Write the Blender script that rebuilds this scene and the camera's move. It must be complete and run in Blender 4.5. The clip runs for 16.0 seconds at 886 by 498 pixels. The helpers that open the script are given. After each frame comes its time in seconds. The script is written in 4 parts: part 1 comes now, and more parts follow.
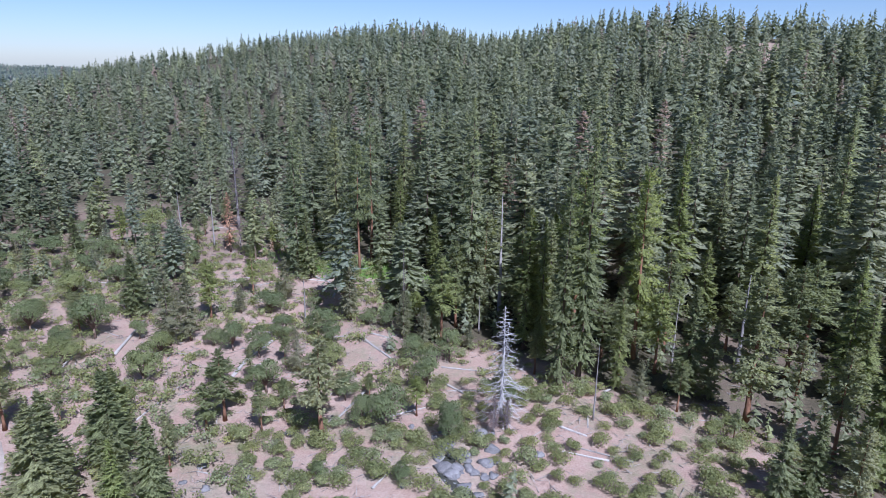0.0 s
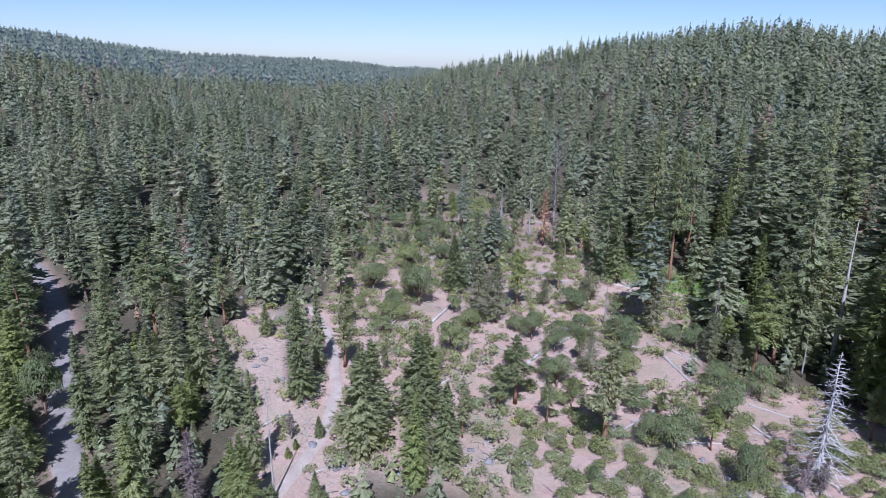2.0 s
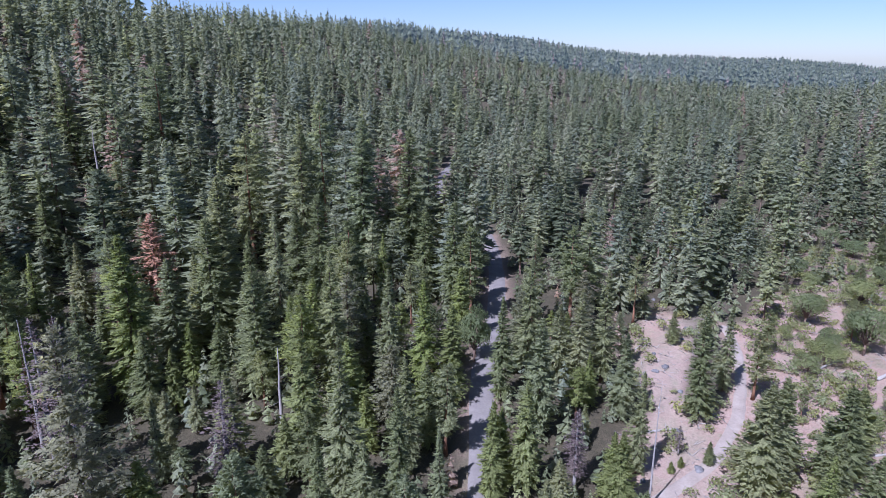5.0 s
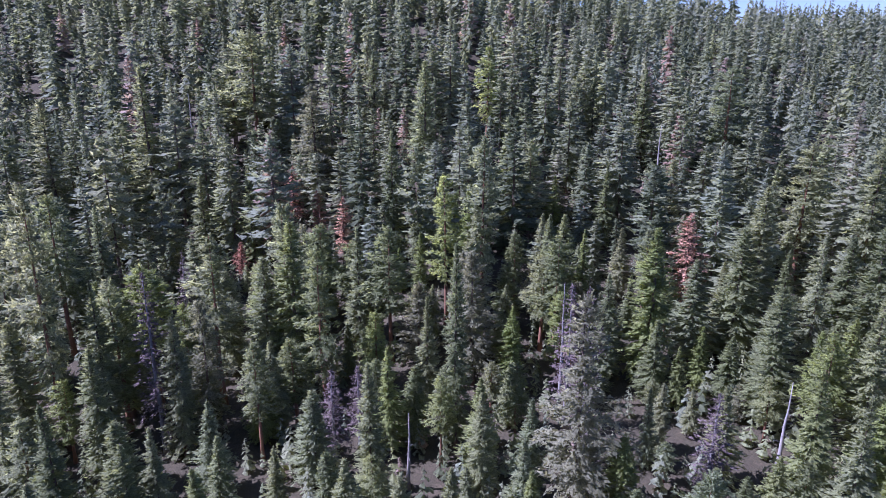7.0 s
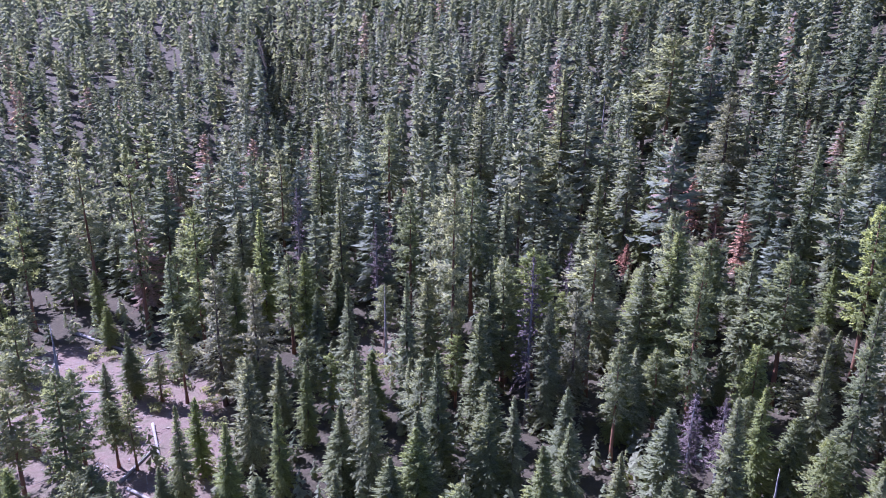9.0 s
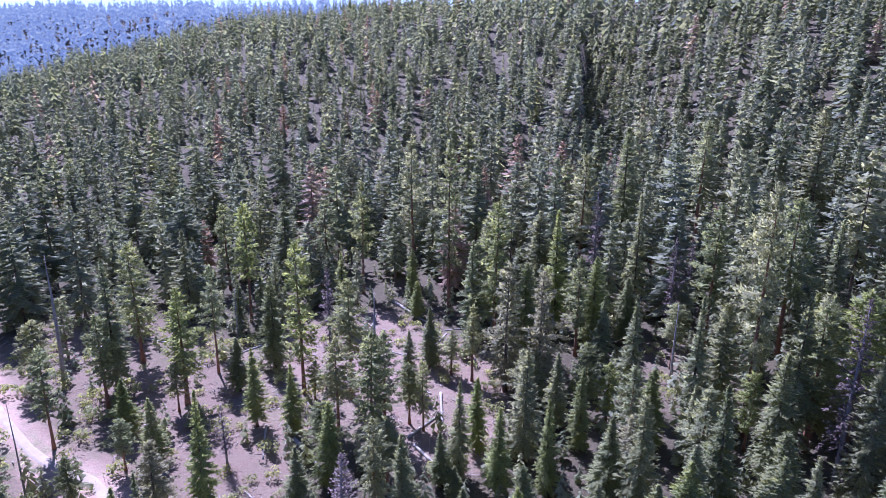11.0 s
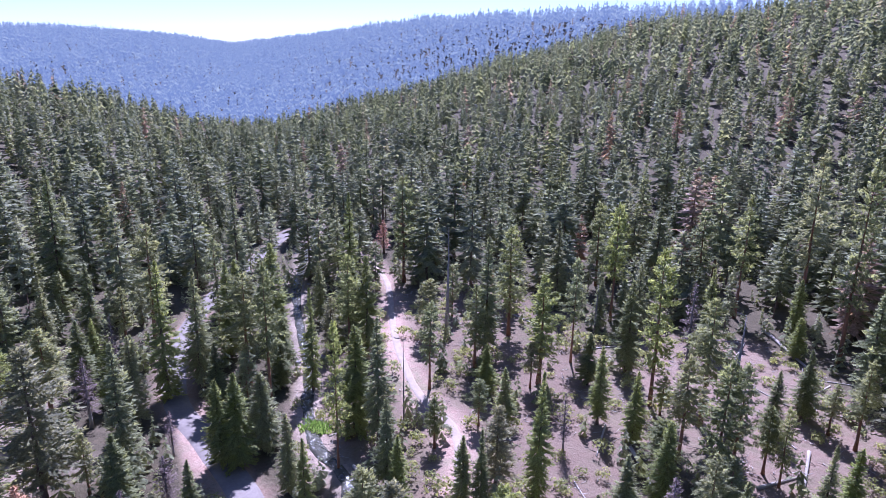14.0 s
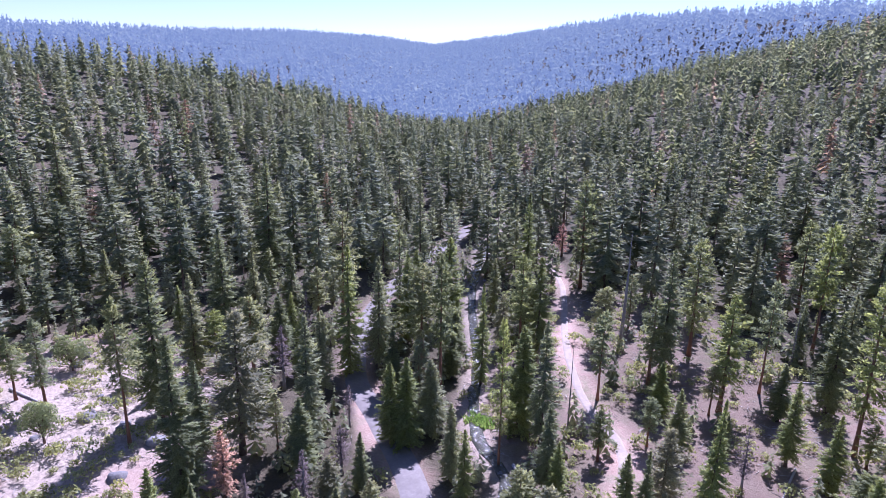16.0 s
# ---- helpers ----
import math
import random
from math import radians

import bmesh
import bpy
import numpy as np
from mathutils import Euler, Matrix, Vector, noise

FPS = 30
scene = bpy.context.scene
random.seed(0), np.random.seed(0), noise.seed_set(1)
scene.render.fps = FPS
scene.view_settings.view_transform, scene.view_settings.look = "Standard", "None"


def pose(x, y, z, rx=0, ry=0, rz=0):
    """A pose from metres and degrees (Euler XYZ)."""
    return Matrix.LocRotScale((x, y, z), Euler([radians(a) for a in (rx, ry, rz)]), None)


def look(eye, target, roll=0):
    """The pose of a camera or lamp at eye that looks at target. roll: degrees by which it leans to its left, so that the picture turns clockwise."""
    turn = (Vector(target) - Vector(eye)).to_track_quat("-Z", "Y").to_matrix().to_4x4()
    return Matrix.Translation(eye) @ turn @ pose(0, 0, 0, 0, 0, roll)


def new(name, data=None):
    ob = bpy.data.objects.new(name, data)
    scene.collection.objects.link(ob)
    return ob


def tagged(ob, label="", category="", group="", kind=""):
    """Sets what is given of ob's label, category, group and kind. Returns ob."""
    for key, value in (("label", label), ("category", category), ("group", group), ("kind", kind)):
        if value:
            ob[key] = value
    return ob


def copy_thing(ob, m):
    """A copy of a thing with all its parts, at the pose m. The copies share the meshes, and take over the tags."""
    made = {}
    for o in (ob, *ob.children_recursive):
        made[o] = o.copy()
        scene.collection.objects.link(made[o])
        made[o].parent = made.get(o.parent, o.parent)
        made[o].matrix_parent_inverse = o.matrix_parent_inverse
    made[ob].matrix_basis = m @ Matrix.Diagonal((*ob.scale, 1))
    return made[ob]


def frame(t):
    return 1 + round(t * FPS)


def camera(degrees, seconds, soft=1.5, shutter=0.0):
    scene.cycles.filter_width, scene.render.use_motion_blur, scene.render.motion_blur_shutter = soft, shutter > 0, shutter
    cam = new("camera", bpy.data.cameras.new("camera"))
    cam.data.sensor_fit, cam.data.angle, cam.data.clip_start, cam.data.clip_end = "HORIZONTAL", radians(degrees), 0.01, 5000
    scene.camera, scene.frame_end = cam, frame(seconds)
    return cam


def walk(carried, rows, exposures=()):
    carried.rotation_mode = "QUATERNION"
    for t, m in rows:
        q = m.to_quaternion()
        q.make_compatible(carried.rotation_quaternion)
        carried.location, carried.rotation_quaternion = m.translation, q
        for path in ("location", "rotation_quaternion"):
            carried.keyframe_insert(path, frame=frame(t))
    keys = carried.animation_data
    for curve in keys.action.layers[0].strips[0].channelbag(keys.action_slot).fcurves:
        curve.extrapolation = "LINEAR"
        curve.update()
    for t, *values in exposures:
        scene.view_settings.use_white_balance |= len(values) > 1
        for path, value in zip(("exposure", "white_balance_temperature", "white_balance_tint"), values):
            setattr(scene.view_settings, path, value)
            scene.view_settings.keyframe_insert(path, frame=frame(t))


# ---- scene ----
# ---- camera ----
EYE_HEIGHT = 55.0
cam = camera(70.0, 16.0, soft=0.5)
PATH = [
    (0.0, pose(0, 0, EYE_HEIGHT, 73.82, 0, -0.19) @ pose(0, 0, 0, 0, 0, 0.84)),
    (0.5, pose(0, 0, EYE_HEIGHT, 73.77, 0, 6.72) @ pose(0, 0, 0, 0, 0, 0.91)),
    (1.0, pose(0, 0, EYE_HEIGHT, 73.73, 0, 13.45) @ pose(0, 0, 0, 0, 0, 0.93)),
    (1.5, pose(0, 0, EYE_HEIGHT, 73.67, 0, 19.60) @ pose(0, 0, 0, 0, 0, 0.92)),
    (2.0, pose(0, 0, EYE_HEIGHT, 73.54, 0, 28.38) @ pose(0, 0, 0, 0, 0, 0.86)),
    (2.5, pose(0, 0, EYE_HEIGHT, 73.48, 0, 34.10) @ pose(0, 0, 0, 0, 0, 0.83)),
    (3.0, pose(0, 0, EYE_HEIGHT, 73.43, 0, 38.85) @ pose(0, 0, 0, 0, 0, 0.84)),
    (5.5, pose(0, 0, EYE_HEIGHT, 73.28, 0, 76.94) @ pose(0, 0, 0, 0, 0, 0.01)),
    (6.0, pose(0, 0, EYE_HEIGHT, 73.32, 0, 88.63) @ pose(0, 0, 0, 0, 0, -0.19)),
    (6.5, pose(0, 0, EYE_HEIGHT, 73.40, 0, 101.16) @ pose(0, 0, 0, 0, 0, -0.05)),
    (7.0, pose(0, 0, EYE_HEIGHT, 73.47, 0, 114.36) @ pose(0, 0, 0, 0, 0, -0.03)),
    (7.5, pose(0, 0, EYE_HEIGHT, 73.54, 0, 126.59) @ pose(0, 0, 0, 0, 0, -0.04)),
    (8.0, pose(0, 0, EYE_HEIGHT, 73.59, 0, 136.56) @ pose(0, 0, 0, 0, 0, 0.21)),
    (8.5, pose(0, 0, EYE_HEIGHT, 73.64, 0, 142.99) @ pose(0, 0, 0, 0, 0, 0.32)),
    (9.0, pose(0, 0, EYE_HEIGHT, 73.69, 0, 149.63) @ pose(0, 0, 0, 0, 0, 0.36)),
    (11.5, pose(0, 0, EYE_HEIGHT, 73.86, 0, 184.82) @ pose(0, 0, 0, 0, 0, 0.47)),
    (12.0, pose(0, 0, EYE_HEIGHT, 73.82, 0, 193.16) @ pose(0, 0, 0, 0, 0, 0.58)),
    (12.5, pose(0, 0, EYE_HEIGHT, 73.73, 0, 200.29) @ pose(0, 0, 0, 0, 0, 0.65)),
    (13.0, pose(0, 0, EYE_HEIGHT, 73.69, 0, 205.77) @ pose(0, 0, 0, 0, 0, 0.76)),
    (13.5, pose(0, 0, EYE_HEIGHT, 73.68, 0, 208.36) @ pose(0, 0, 0, 0, 0, 0.85)),
    (14.0, pose(0, 0, EYE_HEIGHT, 73.69, 0, 210.84) @ pose(0, 0, 0, 0, 0, 0.86)),
    (14.5, pose(0, 0, EYE_HEIGHT, 73.65, 0, 213.98) @ pose(0, 0, 0, 0, 0, 0.84)),
    (15.0, pose(0, 0, EYE_HEIGHT, 73.60, 0, 218.36) @ pose(0, 0, 0, 0, 0, 0.90)),
    (15.5, pose(0, 0, EYE_HEIGHT, 73.55, 0, 222.45) @ pose(0, 0, 0, 0, 0, 0.91)),
    (16.0, pose(0, 0, EYE_HEIGHT, 73.51, 0, 227.50) @ pose(0, 0, 0, 0, 0, 0.96)),
]
walk(cam, PATH, [(0, 0.68, 5100, 22), (3, 0.72, 5080, 24), (5.5, 0.76, 5050, 31), (6.5, 0.94, 4980, 41), (7.5, 1.25, 4900, 46), (9, 1.36, 4880, 47), (11.5, 1.36, 4920, 45), (16, 1.23, 5080, 42)])

# ---- light ----
SUN_COMPASS, SUN_HEIGHT = 154.0, 51.0
world = bpy.data.worlds.new("sky")
scene.world = world
world.use_nodes = True
wn = world.node_tree.nodes
sky = wn.new("ShaderNodeTexSky")
sky.sky_type, sky.sun_disc = "NISHITA", False
sky.sun_elevation, sky.sun_rotation = radians(SUN_HEIGHT), radians(SUN_COMPASS)
sky.altitude, sky.air_density, sky.dust_density, sky.ozone_density = 1400, 1.0, 0.9, 2.0
wn["Background"].inputs["Strength"].default_value = 0.062
world.node_tree.links.new(sky.outputs[0], wn["Background"].inputs[0])
sun = new("sun", bpy.data.lights.new("sun", "SUN"))
sun.data.energy, sun.data.angle, sun.data.color = 5.0, radians(0.53), (1.0, 0.95, 0.87)
sun.matrix_world = look((0, 0, 0), (-math.sin(radians(SUN_COMPASS)), -math.cos(radians(SUN_COMPASS)), -math.tan(radians(SUN_HEIGHT))))


# ---- materials ----
def material(name):
    m = bpy.data.materials.new(name)
    m.use_nodes = True
    m.node_tree.nodes.clear()
    return m, m.node_tree.nodes, m.node_tree.links


def ramp_node(nodes, stops, mode="LINEAR"):
    r = nodes.new("ShaderNodeValToRGB")
    r.color_ramp.interpolation = mode
    while len(r.color_ramp.elements) < len(stops):
        r.color_ramp.elements.new(0.5)
    for e, (p, c) in zip(r.color_ramp.elements, stops):
        e.position, e.color = p, (*c, 1)
    return r


def math_node(nodes, links, op, a, b):
    n = nodes.new("ShaderNodeMath")
    n.operation = op
    for i, v in enumerate((a, b)):
        if isinstance(v, (int, float)):
            n.inputs[i].default_value = v
        else:
            links.new(v, n.inputs[i])
    return n.outputs[0]


def noise_node(nodes, links, scale, detail=5.0, rough=0.6, coords=None):
    n = nodes.new("ShaderNodeTexNoise")
    n.inputs["Scale"].default_value, n.inputs["Detail"].default_value, n.inputs["Roughness"].default_value = scale, detail, rough
    if coords is not None:
        links.new(coords, n.inputs["Vector"])
    return n.outputs["Fac"]


def mix_colour(nodes, links, fac, a, b, blend="MIX"):
    n = nodes.new("ShaderNodeMix")
    n.data_type, n.blend_type = "RGBA", blend
    for i, v in ((0, fac), (6, a), (7, b)):
        if isinstance(v, (int, float)):
            n.inputs[i].default_value = v
        elif isinstance(v, tuple):
            n.inputs[i].default_value = (*v, 1)
        else:
            links.new(v, n.inputs[i])
    return n.outputs[2]


def foliage(name, stops, own=0.0, through_light=1.0, haze_glow=None, grain=4.5, gaps=0.0, uneven=0.5):
    """Needles or leaves: a colour from the plant's own tint, uneven from clump to clump; part of the light comes through."""
    m, nodes, links = material(name)
    tint = nodes.new("ShaderNodeAttribute")
    tint.attribute_name = "tint"
    fac = tint.outputs["Fac"]
    if own:
        info = nodes.new("ShaderNodeObjectInfo")
        fac = math_node(nodes, links, "FRACT", math_node(nodes, links, "ADD", fac, math_node(nodes, links, "MULTIPLY", info.outputs["Random"], own)), 0)
    ramp = ramp_node(nodes, stops)
    links.new(fac, ramp.inputs[0])
    geo = nodes.new("ShaderNodeNewGeometry")
    hsv = nodes.new("ShaderNodeHueSaturation")
    links.new(math_node(nodes, links, "MULTIPLY_ADD", geo.outputs["Random Per Island"], uneven), hsv.inputs["Value"])
    hsv.inputs["Value"].links[0].from_node.inputs[2].default_value = 1 - 0.55 * uneven
    links.new(ramp.outputs[0], hsv.inputs["Color"])
    tc = nodes.new("ShaderNodeTexCoord")
    speck = noise_node(nodes, links, grain, 3, 0.7, tc.outputs["Object"])
    shade = ramp_node(nodes, [(0.3, (0.5, 0.5, 0.5)), (0.7, (1.5, 1.5, 1.5))])
    links.new(speck, shade.inputs[0])
    leaf = mix_colour(nodes, links, 1.0, hsv.outputs[0], shade.outputs[0], "MULTIPLY")
    diff = nodes.new("ShaderNodeBsdfPrincipled")
    diff.inputs["Roughness"].default_value = 0.75
    diff.inputs["Specular IOR Level"].default_value = 0.12
    trans = nodes.new("ShaderNodeBsdfTranslucent")
    links.new(leaf, diff.inputs["Base Color"])
    warm = mix_colour(nodes, links, 1.0, leaf, (2.2 * through_light, 2.1 * through_light, 1.45 * through_light), "MULTIPLY")
    links.new(warm, trans.inputs["Color"])
    both = nodes.new("ShaderNodeAddShader")
    links.new(diff.outputs[0], both.inputs[0])
    links.new(trans.outputs[0], both.inputs[1])
    out = nodes.new("ShaderNodeOutputMaterial")
    last = both.outputs[0]
    if gaps:
        cut, clear_air = nodes.new("ShaderNodeMixShader"), nodes.new("ShaderNodeBsdfTransparent")
        hole = math_node(nodes, links, "LESS_THAN", noise_node(nodes, links, grain * 0.8, 2, 0.6, tc.outputs["Object"]), gaps)
        links.new(hole, cut.inputs[0])
        links.new(last, cut.inputs[1])
        links.new(clear_air.outputs[0], cut.inputs[2])
        last = cut.outputs[0]
    # Haze before far woods is imitated by emission added to their needles.
    if haze_glow:
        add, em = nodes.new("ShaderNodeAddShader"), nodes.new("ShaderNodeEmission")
        em.inputs[0].default_value, em.inputs[1].default_value = (*haze_glow[0], 1), haze_glow[1]
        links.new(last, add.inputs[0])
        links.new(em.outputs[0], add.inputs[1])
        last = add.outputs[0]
    links.new(last, out.inputs[0])
    return m


def surface(name, stops, scale, rough=0.9, bump=0.3, bump_scale=None, stretch=(1, 1, 1), own=0.0, spec=0.3):
    """A matt natural surface: colours by noise at two scales, fine relief, a shade of its own for each piece."""
    m, nodes, links = material(name)
    tc = nodes.new("ShaderNodeTexCoord")
    mp = nodes.new("ShaderNodeMapping")
    mp.inputs["Scale"].default_value = stretch
    links.new(tc.outputs["Object"], mp.inputs[0])
    a = noise_node(nodes, links, scale, 6, 0.65, mp.outputs[0])
    b = noise_node(nodes, links, scale * 7.3, 4, 0.6, mp.outputs[0])
    fac = math_node(nodes, links, "ADD", math_node(nodes, links, "MULTIPLY", a, 0.65), math_node(nodes, links, "MULTIPLY", b, 0.35))
    ramp = ramp_node(nodes, stops)
    links.new(fac, ramp.inputs[0])
    col = ramp.outputs[0]
    if own:
        info = nodes.new("ShaderNodeObjectInfo")
        hsv = nodes.new("ShaderNodeHueSaturation")
        links.new(math_node(nodes, links, "ADD", math_node(nodes, links, "MULTIPLY", info.outputs["Random"], own), 1 - own / 2), hsv.inputs["Value"])
        links.new(col, hsv.inputs["Color"])
        col = hsv.outputs[0]
    bs = nodes.new("ShaderNodeBsdfPrincipled")
    bs.inputs["Roughness"].default_value = rough
    bs.inputs["Specular IOR Level"].default_value = spec
    links.new(col, bs.inputs["Base Color"])
    bp = nodes.new("ShaderNodeBump")
    bp.inputs["Strength"].default_value, bp.inputs["Distance"].default_value = bump, 0.1
    links.new(noise_node(nodes, links, bump_scale or scale * 4, 5, 0.7, mp.outputs[0]), bp.inputs["Height"])
    links.new(bp.outputs[0], bs.inputs["Normal"])
    out = nodes.new("ShaderNodeOutputMaterial")
    links.new(bs.outputs[0], out.inputs[0])
    return m


GREENS = [(0.0, (0.081, 0.091, 0.046)), (0.22, (0.090, 0.102, 0.051)), (0.42, (0.115, 0.121, 0.066)), (0.6, (0.094, 0.108, 0.063)),
          (0.76, (0.124, 0.128, 0.075)), (0.88, (0.104, 0.119, 0.046)), (1.0, (0.120, 0.134, 0.051))]
WOODS = [(0.0, (0.054, 0.065, 0.038)), (0.3, (0.096, 0.107, 0.063)), (0.55, (0.123, 0.131, 0.086)), (0.75, (0.098, 0.113, 0.085)), (0.9, (0.131, 0.141, 0.071)),
         (0.978, (0.139, 0.144, 0.100)), (0.984, (0.157, 0.124, 0.106)), (0.994, (0.166, 0.124, 0.101)), (1.0, (0.157, 0.111, 0.081))]
needles = foliage("conifer_needles", GREENS, own=1.0, gaps=0.40)
needles_grey = foliage("grey_green_needles", [(0, (0.095, 0.098, 0.063)), (1, (0.118, 0.116, 0.078))], own=0.9, gaps=0.40)
needles_bright = foliage("bright_green_needles", [(0, (0.084, 0.098, 0.036)), (0.5, (0.094, 0.105, 0.044)), (1, (0.099, 0.118, 0.038))], own=0.9, through_light=1.1, gaps=0.40)
needles_red = foliage("rust_red_dead_needles", [(0, (0.26, 0.13, 0.085)), (0.6, (0.33, 0.19, 0.135)), (1, (0.38, 0.24, 0.15))], own=0.9, through_light=0.2, gaps=0.46)
needles_dead = foliage("grey_brown_dead_twigs", [(0, (0.11, 0.085, 0.082)), (0.6, (0.14, 0.11, 0.105)), (1, (0.165, 0.13, 0.125))], own=0.9, through_light=0.1, gaps=0.5)
oak_leaves = foliage("oak_leaves", [(0, (0.072, 0.088, 0.047)), (0.6, (0.091, 0.106, 0.056)), (1, (0.113, 0.123, 0.055))], own=0.9, gaps=0.3)
shrub_leaves = foliage("manzanita_leaves", [(0, (0.089, 0.100, 0.047)), (0.5, (0.116, 0.123, 0.058)), (0.8, (0.108, 0.123, 0.073)), (1, (0.139, 0.142, 0.060))], own=0.9, grain=6, gaps=0.3)
# Farther woods let less light through, which darkens them in place of crown self-shadow.
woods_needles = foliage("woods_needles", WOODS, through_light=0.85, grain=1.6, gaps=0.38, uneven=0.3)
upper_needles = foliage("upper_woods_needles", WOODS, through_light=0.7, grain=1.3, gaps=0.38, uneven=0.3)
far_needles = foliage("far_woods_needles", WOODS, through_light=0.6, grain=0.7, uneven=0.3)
# Far ridges: bluish haze as emission, with dimmed greens under it towards the sun.
HAZED_GREENS = [(0.0, (0.045, 0.055, 0.045)), (1.0, (0.065, 0.075, 0.06))]
hazed_distant_needles = foliage("hazed_distant_woods_needles", WOODS, through_light=0.6, haze_glow=((0.007, 0.014, 0.030), 1.0), grain=0.5, uneven=0.3)
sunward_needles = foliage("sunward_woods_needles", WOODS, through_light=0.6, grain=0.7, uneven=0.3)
hazed_sunward_needles = foliage("hazed_sunward_distant_needles", HAZED_GREENS, through_light=0.6, haze_glow=((0.070, 0.098, 0.148), 1.0), grain=0.5, uneven=0.3)
grass_blades = foliage("meadow_grass", [(0, (0.109, 0.187, 0.050)), (1, (0.185, 0.246, 0.078))], through_light=0.4)
bark = surface("conifer_bark", [(0.25, (0.075, 0.052, 0.042)), (0.5, (0.15, 0.105, 0.082)), (0.75, (0.24, 0.165, 0.125))], 1.6, 0.95, 0.8, stretch=(3, 3, 0.5), own=0.5)
bark_red = surface("ponderosa_bark", [(0.25, (0.11, 0.055, 0.035)), (0.5, (0.24, 0.125, 0.075)), (0.75, (0.34, 0.20, 0.13))], 1.6, 0.95, 0.8, stretch=(3, 3, 0.5), own=0.4)
dead_wood = surface("weathered_dead_wood", [(0.3, (0.17, 0.15, 0.14)), (0.5, (0.27, 0.25, 0.24)), (0.7, (0.38, 0.36, 0.345))], 1.3, 0.9, 0.6, stretch=(4, 4, 0.5), own=0.5)
bleached = surface("bleached_snag_wood", [(0.3, (0.36, 0.33, 0.32)), (0.5, (0.48, 0.455, 0.445)), (0.7, (0.60, 0.58, 0.57))], 1.3, 0.9, 0.5, stretch=(4, 4, 0.5))
rock = surface("granite_boulder", [(0.3, (0.09, 0.087, 0.09)), (0.5, (0.17, 0.165, 0.168)), (0.72, (0.28, 0.275, 0.275))], 0.9, 0.9, 0.8, own=0.4)
asphalt = surface("worn_asphalt", [(0.3, (0.155, 0.140, 0.132)), (0.5, (0.20, 0.182, 0.172)), (0.72, (0.26, 0.238, 0.225))], 0.35, 0.95, 0.15, bump_scale=8, spec=0.1)
dirt_track = surface("dirt_track_soil", [(0.3, (0.235, 0.195, 0.165)), (0.5, (0.31, 0.262, 0.225)), (0.7, (0.385, 0.335, 0.29))], 0.5, 0.95, 0.5, bump_scale=3)


def ground_material():
    m, nodes, links = material("forest_ground")
    tc = nodes.new("ShaderNodeTexCoord")
    co = tc.outputs["Object"]
    litter = nodes.new("ShaderNodeAttribute")
    litter.attribute_name = "litter"
    stones = nodes.new("ShaderNodeAttribute")
    stones.attribute_name = "stones"
    big, mid, fine = noise_node(nodes, links, 0.045, 5, 0.6, co), noise_node(nodes, links, 0.35, 8, 0.7, co), noise_node(nodes, links, 3.5, 6, 0.8, co)
    soil = ramp_node(nodes, [(0.3, (0.20, 0.130, 0.100)), (0.46, (0.33, 0.230, 0.185)), (0.58, (0.42, 0.315, 0.265)), (0.72, (0.50, 0.415, 0.365))])
    links.new(math_node(nodes, links, "ADD", math_node(nodes, links, "MULTIPLY", mid, 0.45), math_node(nodes, links, "MULTIPLY", fine, 0.55)), soil.inputs[0])
    duff = ramp_node(nodes, [(0.3, (0.034, 0.028, 0.019)), (0.5, (0.070, 0.062, 0.040)), (0.75, (0.17, 0.128, 0.09))])
    links.new(math_node(nodes, links, "ADD", math_node(nodes, links, "MULTIPLY", mid, 0.5), math_node(nodes, links, "MULTIPLY", fine, 0.5)), duff.inputs[0])
    weeds = ramp_node(nodes, [(0.35, (0.10, 0.115, 0.055)), (0.7, (0.23, 0.225, 0.125))])
    links.new(fine, weeds.inputs[0])
    pebbles = ramp_node(nodes, [(0.3, (0.15, 0.13, 0.115)), (0.5, (0.36, 0.30, 0.245)), (0.7, (0.52, 0.45, 0.375))])
    links.new(noise_node(nodes, links, 1.7, 6, 0.75, co), pebbles.inputs[0])
    grow = ramp_node(nodes, [(0.50, (0, 0, 0)), (0.64, (0.75, 0.75, 0.75))])
    links.new(math_node(nodes, links, "ADD", math_node(nodes, links, "MULTIPLY", big, 0.55), math_node(nodes, links, "MULTIPLY", mid, 0.5)), grow.inputs[0])
    col = mix_colour(nodes, links, grow.outputs[0], soil.outputs[0], weeds.outputs[0])
    worn = math_node(nodes, links, "MULTIPLY", litter.outputs["Fac"], math_node(nodes, links, "ADD", 0.55, mid))
    worn.node.use_clamp = True
    col = mix_colour(nodes, links, worn, col, duff.outputs[0])
    col = mix_colour(nodes, links, stones.outputs["Fac"], col, pebbles.outputs[0])
    bs = nodes.new("ShaderNodeBsdfPrincipled")
    bs.inputs["Roughness"].default_value, bs.inputs["Specular IOR Level"].default_value = 0.95, 0.2
    links.new(col, bs.inputs["Base Color"])
    bp = nodes.new("ShaderNodeBump")
    bp.inputs["Strength"].default_value, bp.inputs["Distance"].default_value = 0.9, 0.35
    links.new(noise_node(nodes, links, 1.3, 8, 0.75, co), bp.inputs["Height"])
    links.new(bp.outputs[0], bs.inputs["Normal"])
    out = nodes.new("ShaderNodeOutputMaterial")
    links.new(bs.outputs[0], out.inputs[0])
    return m


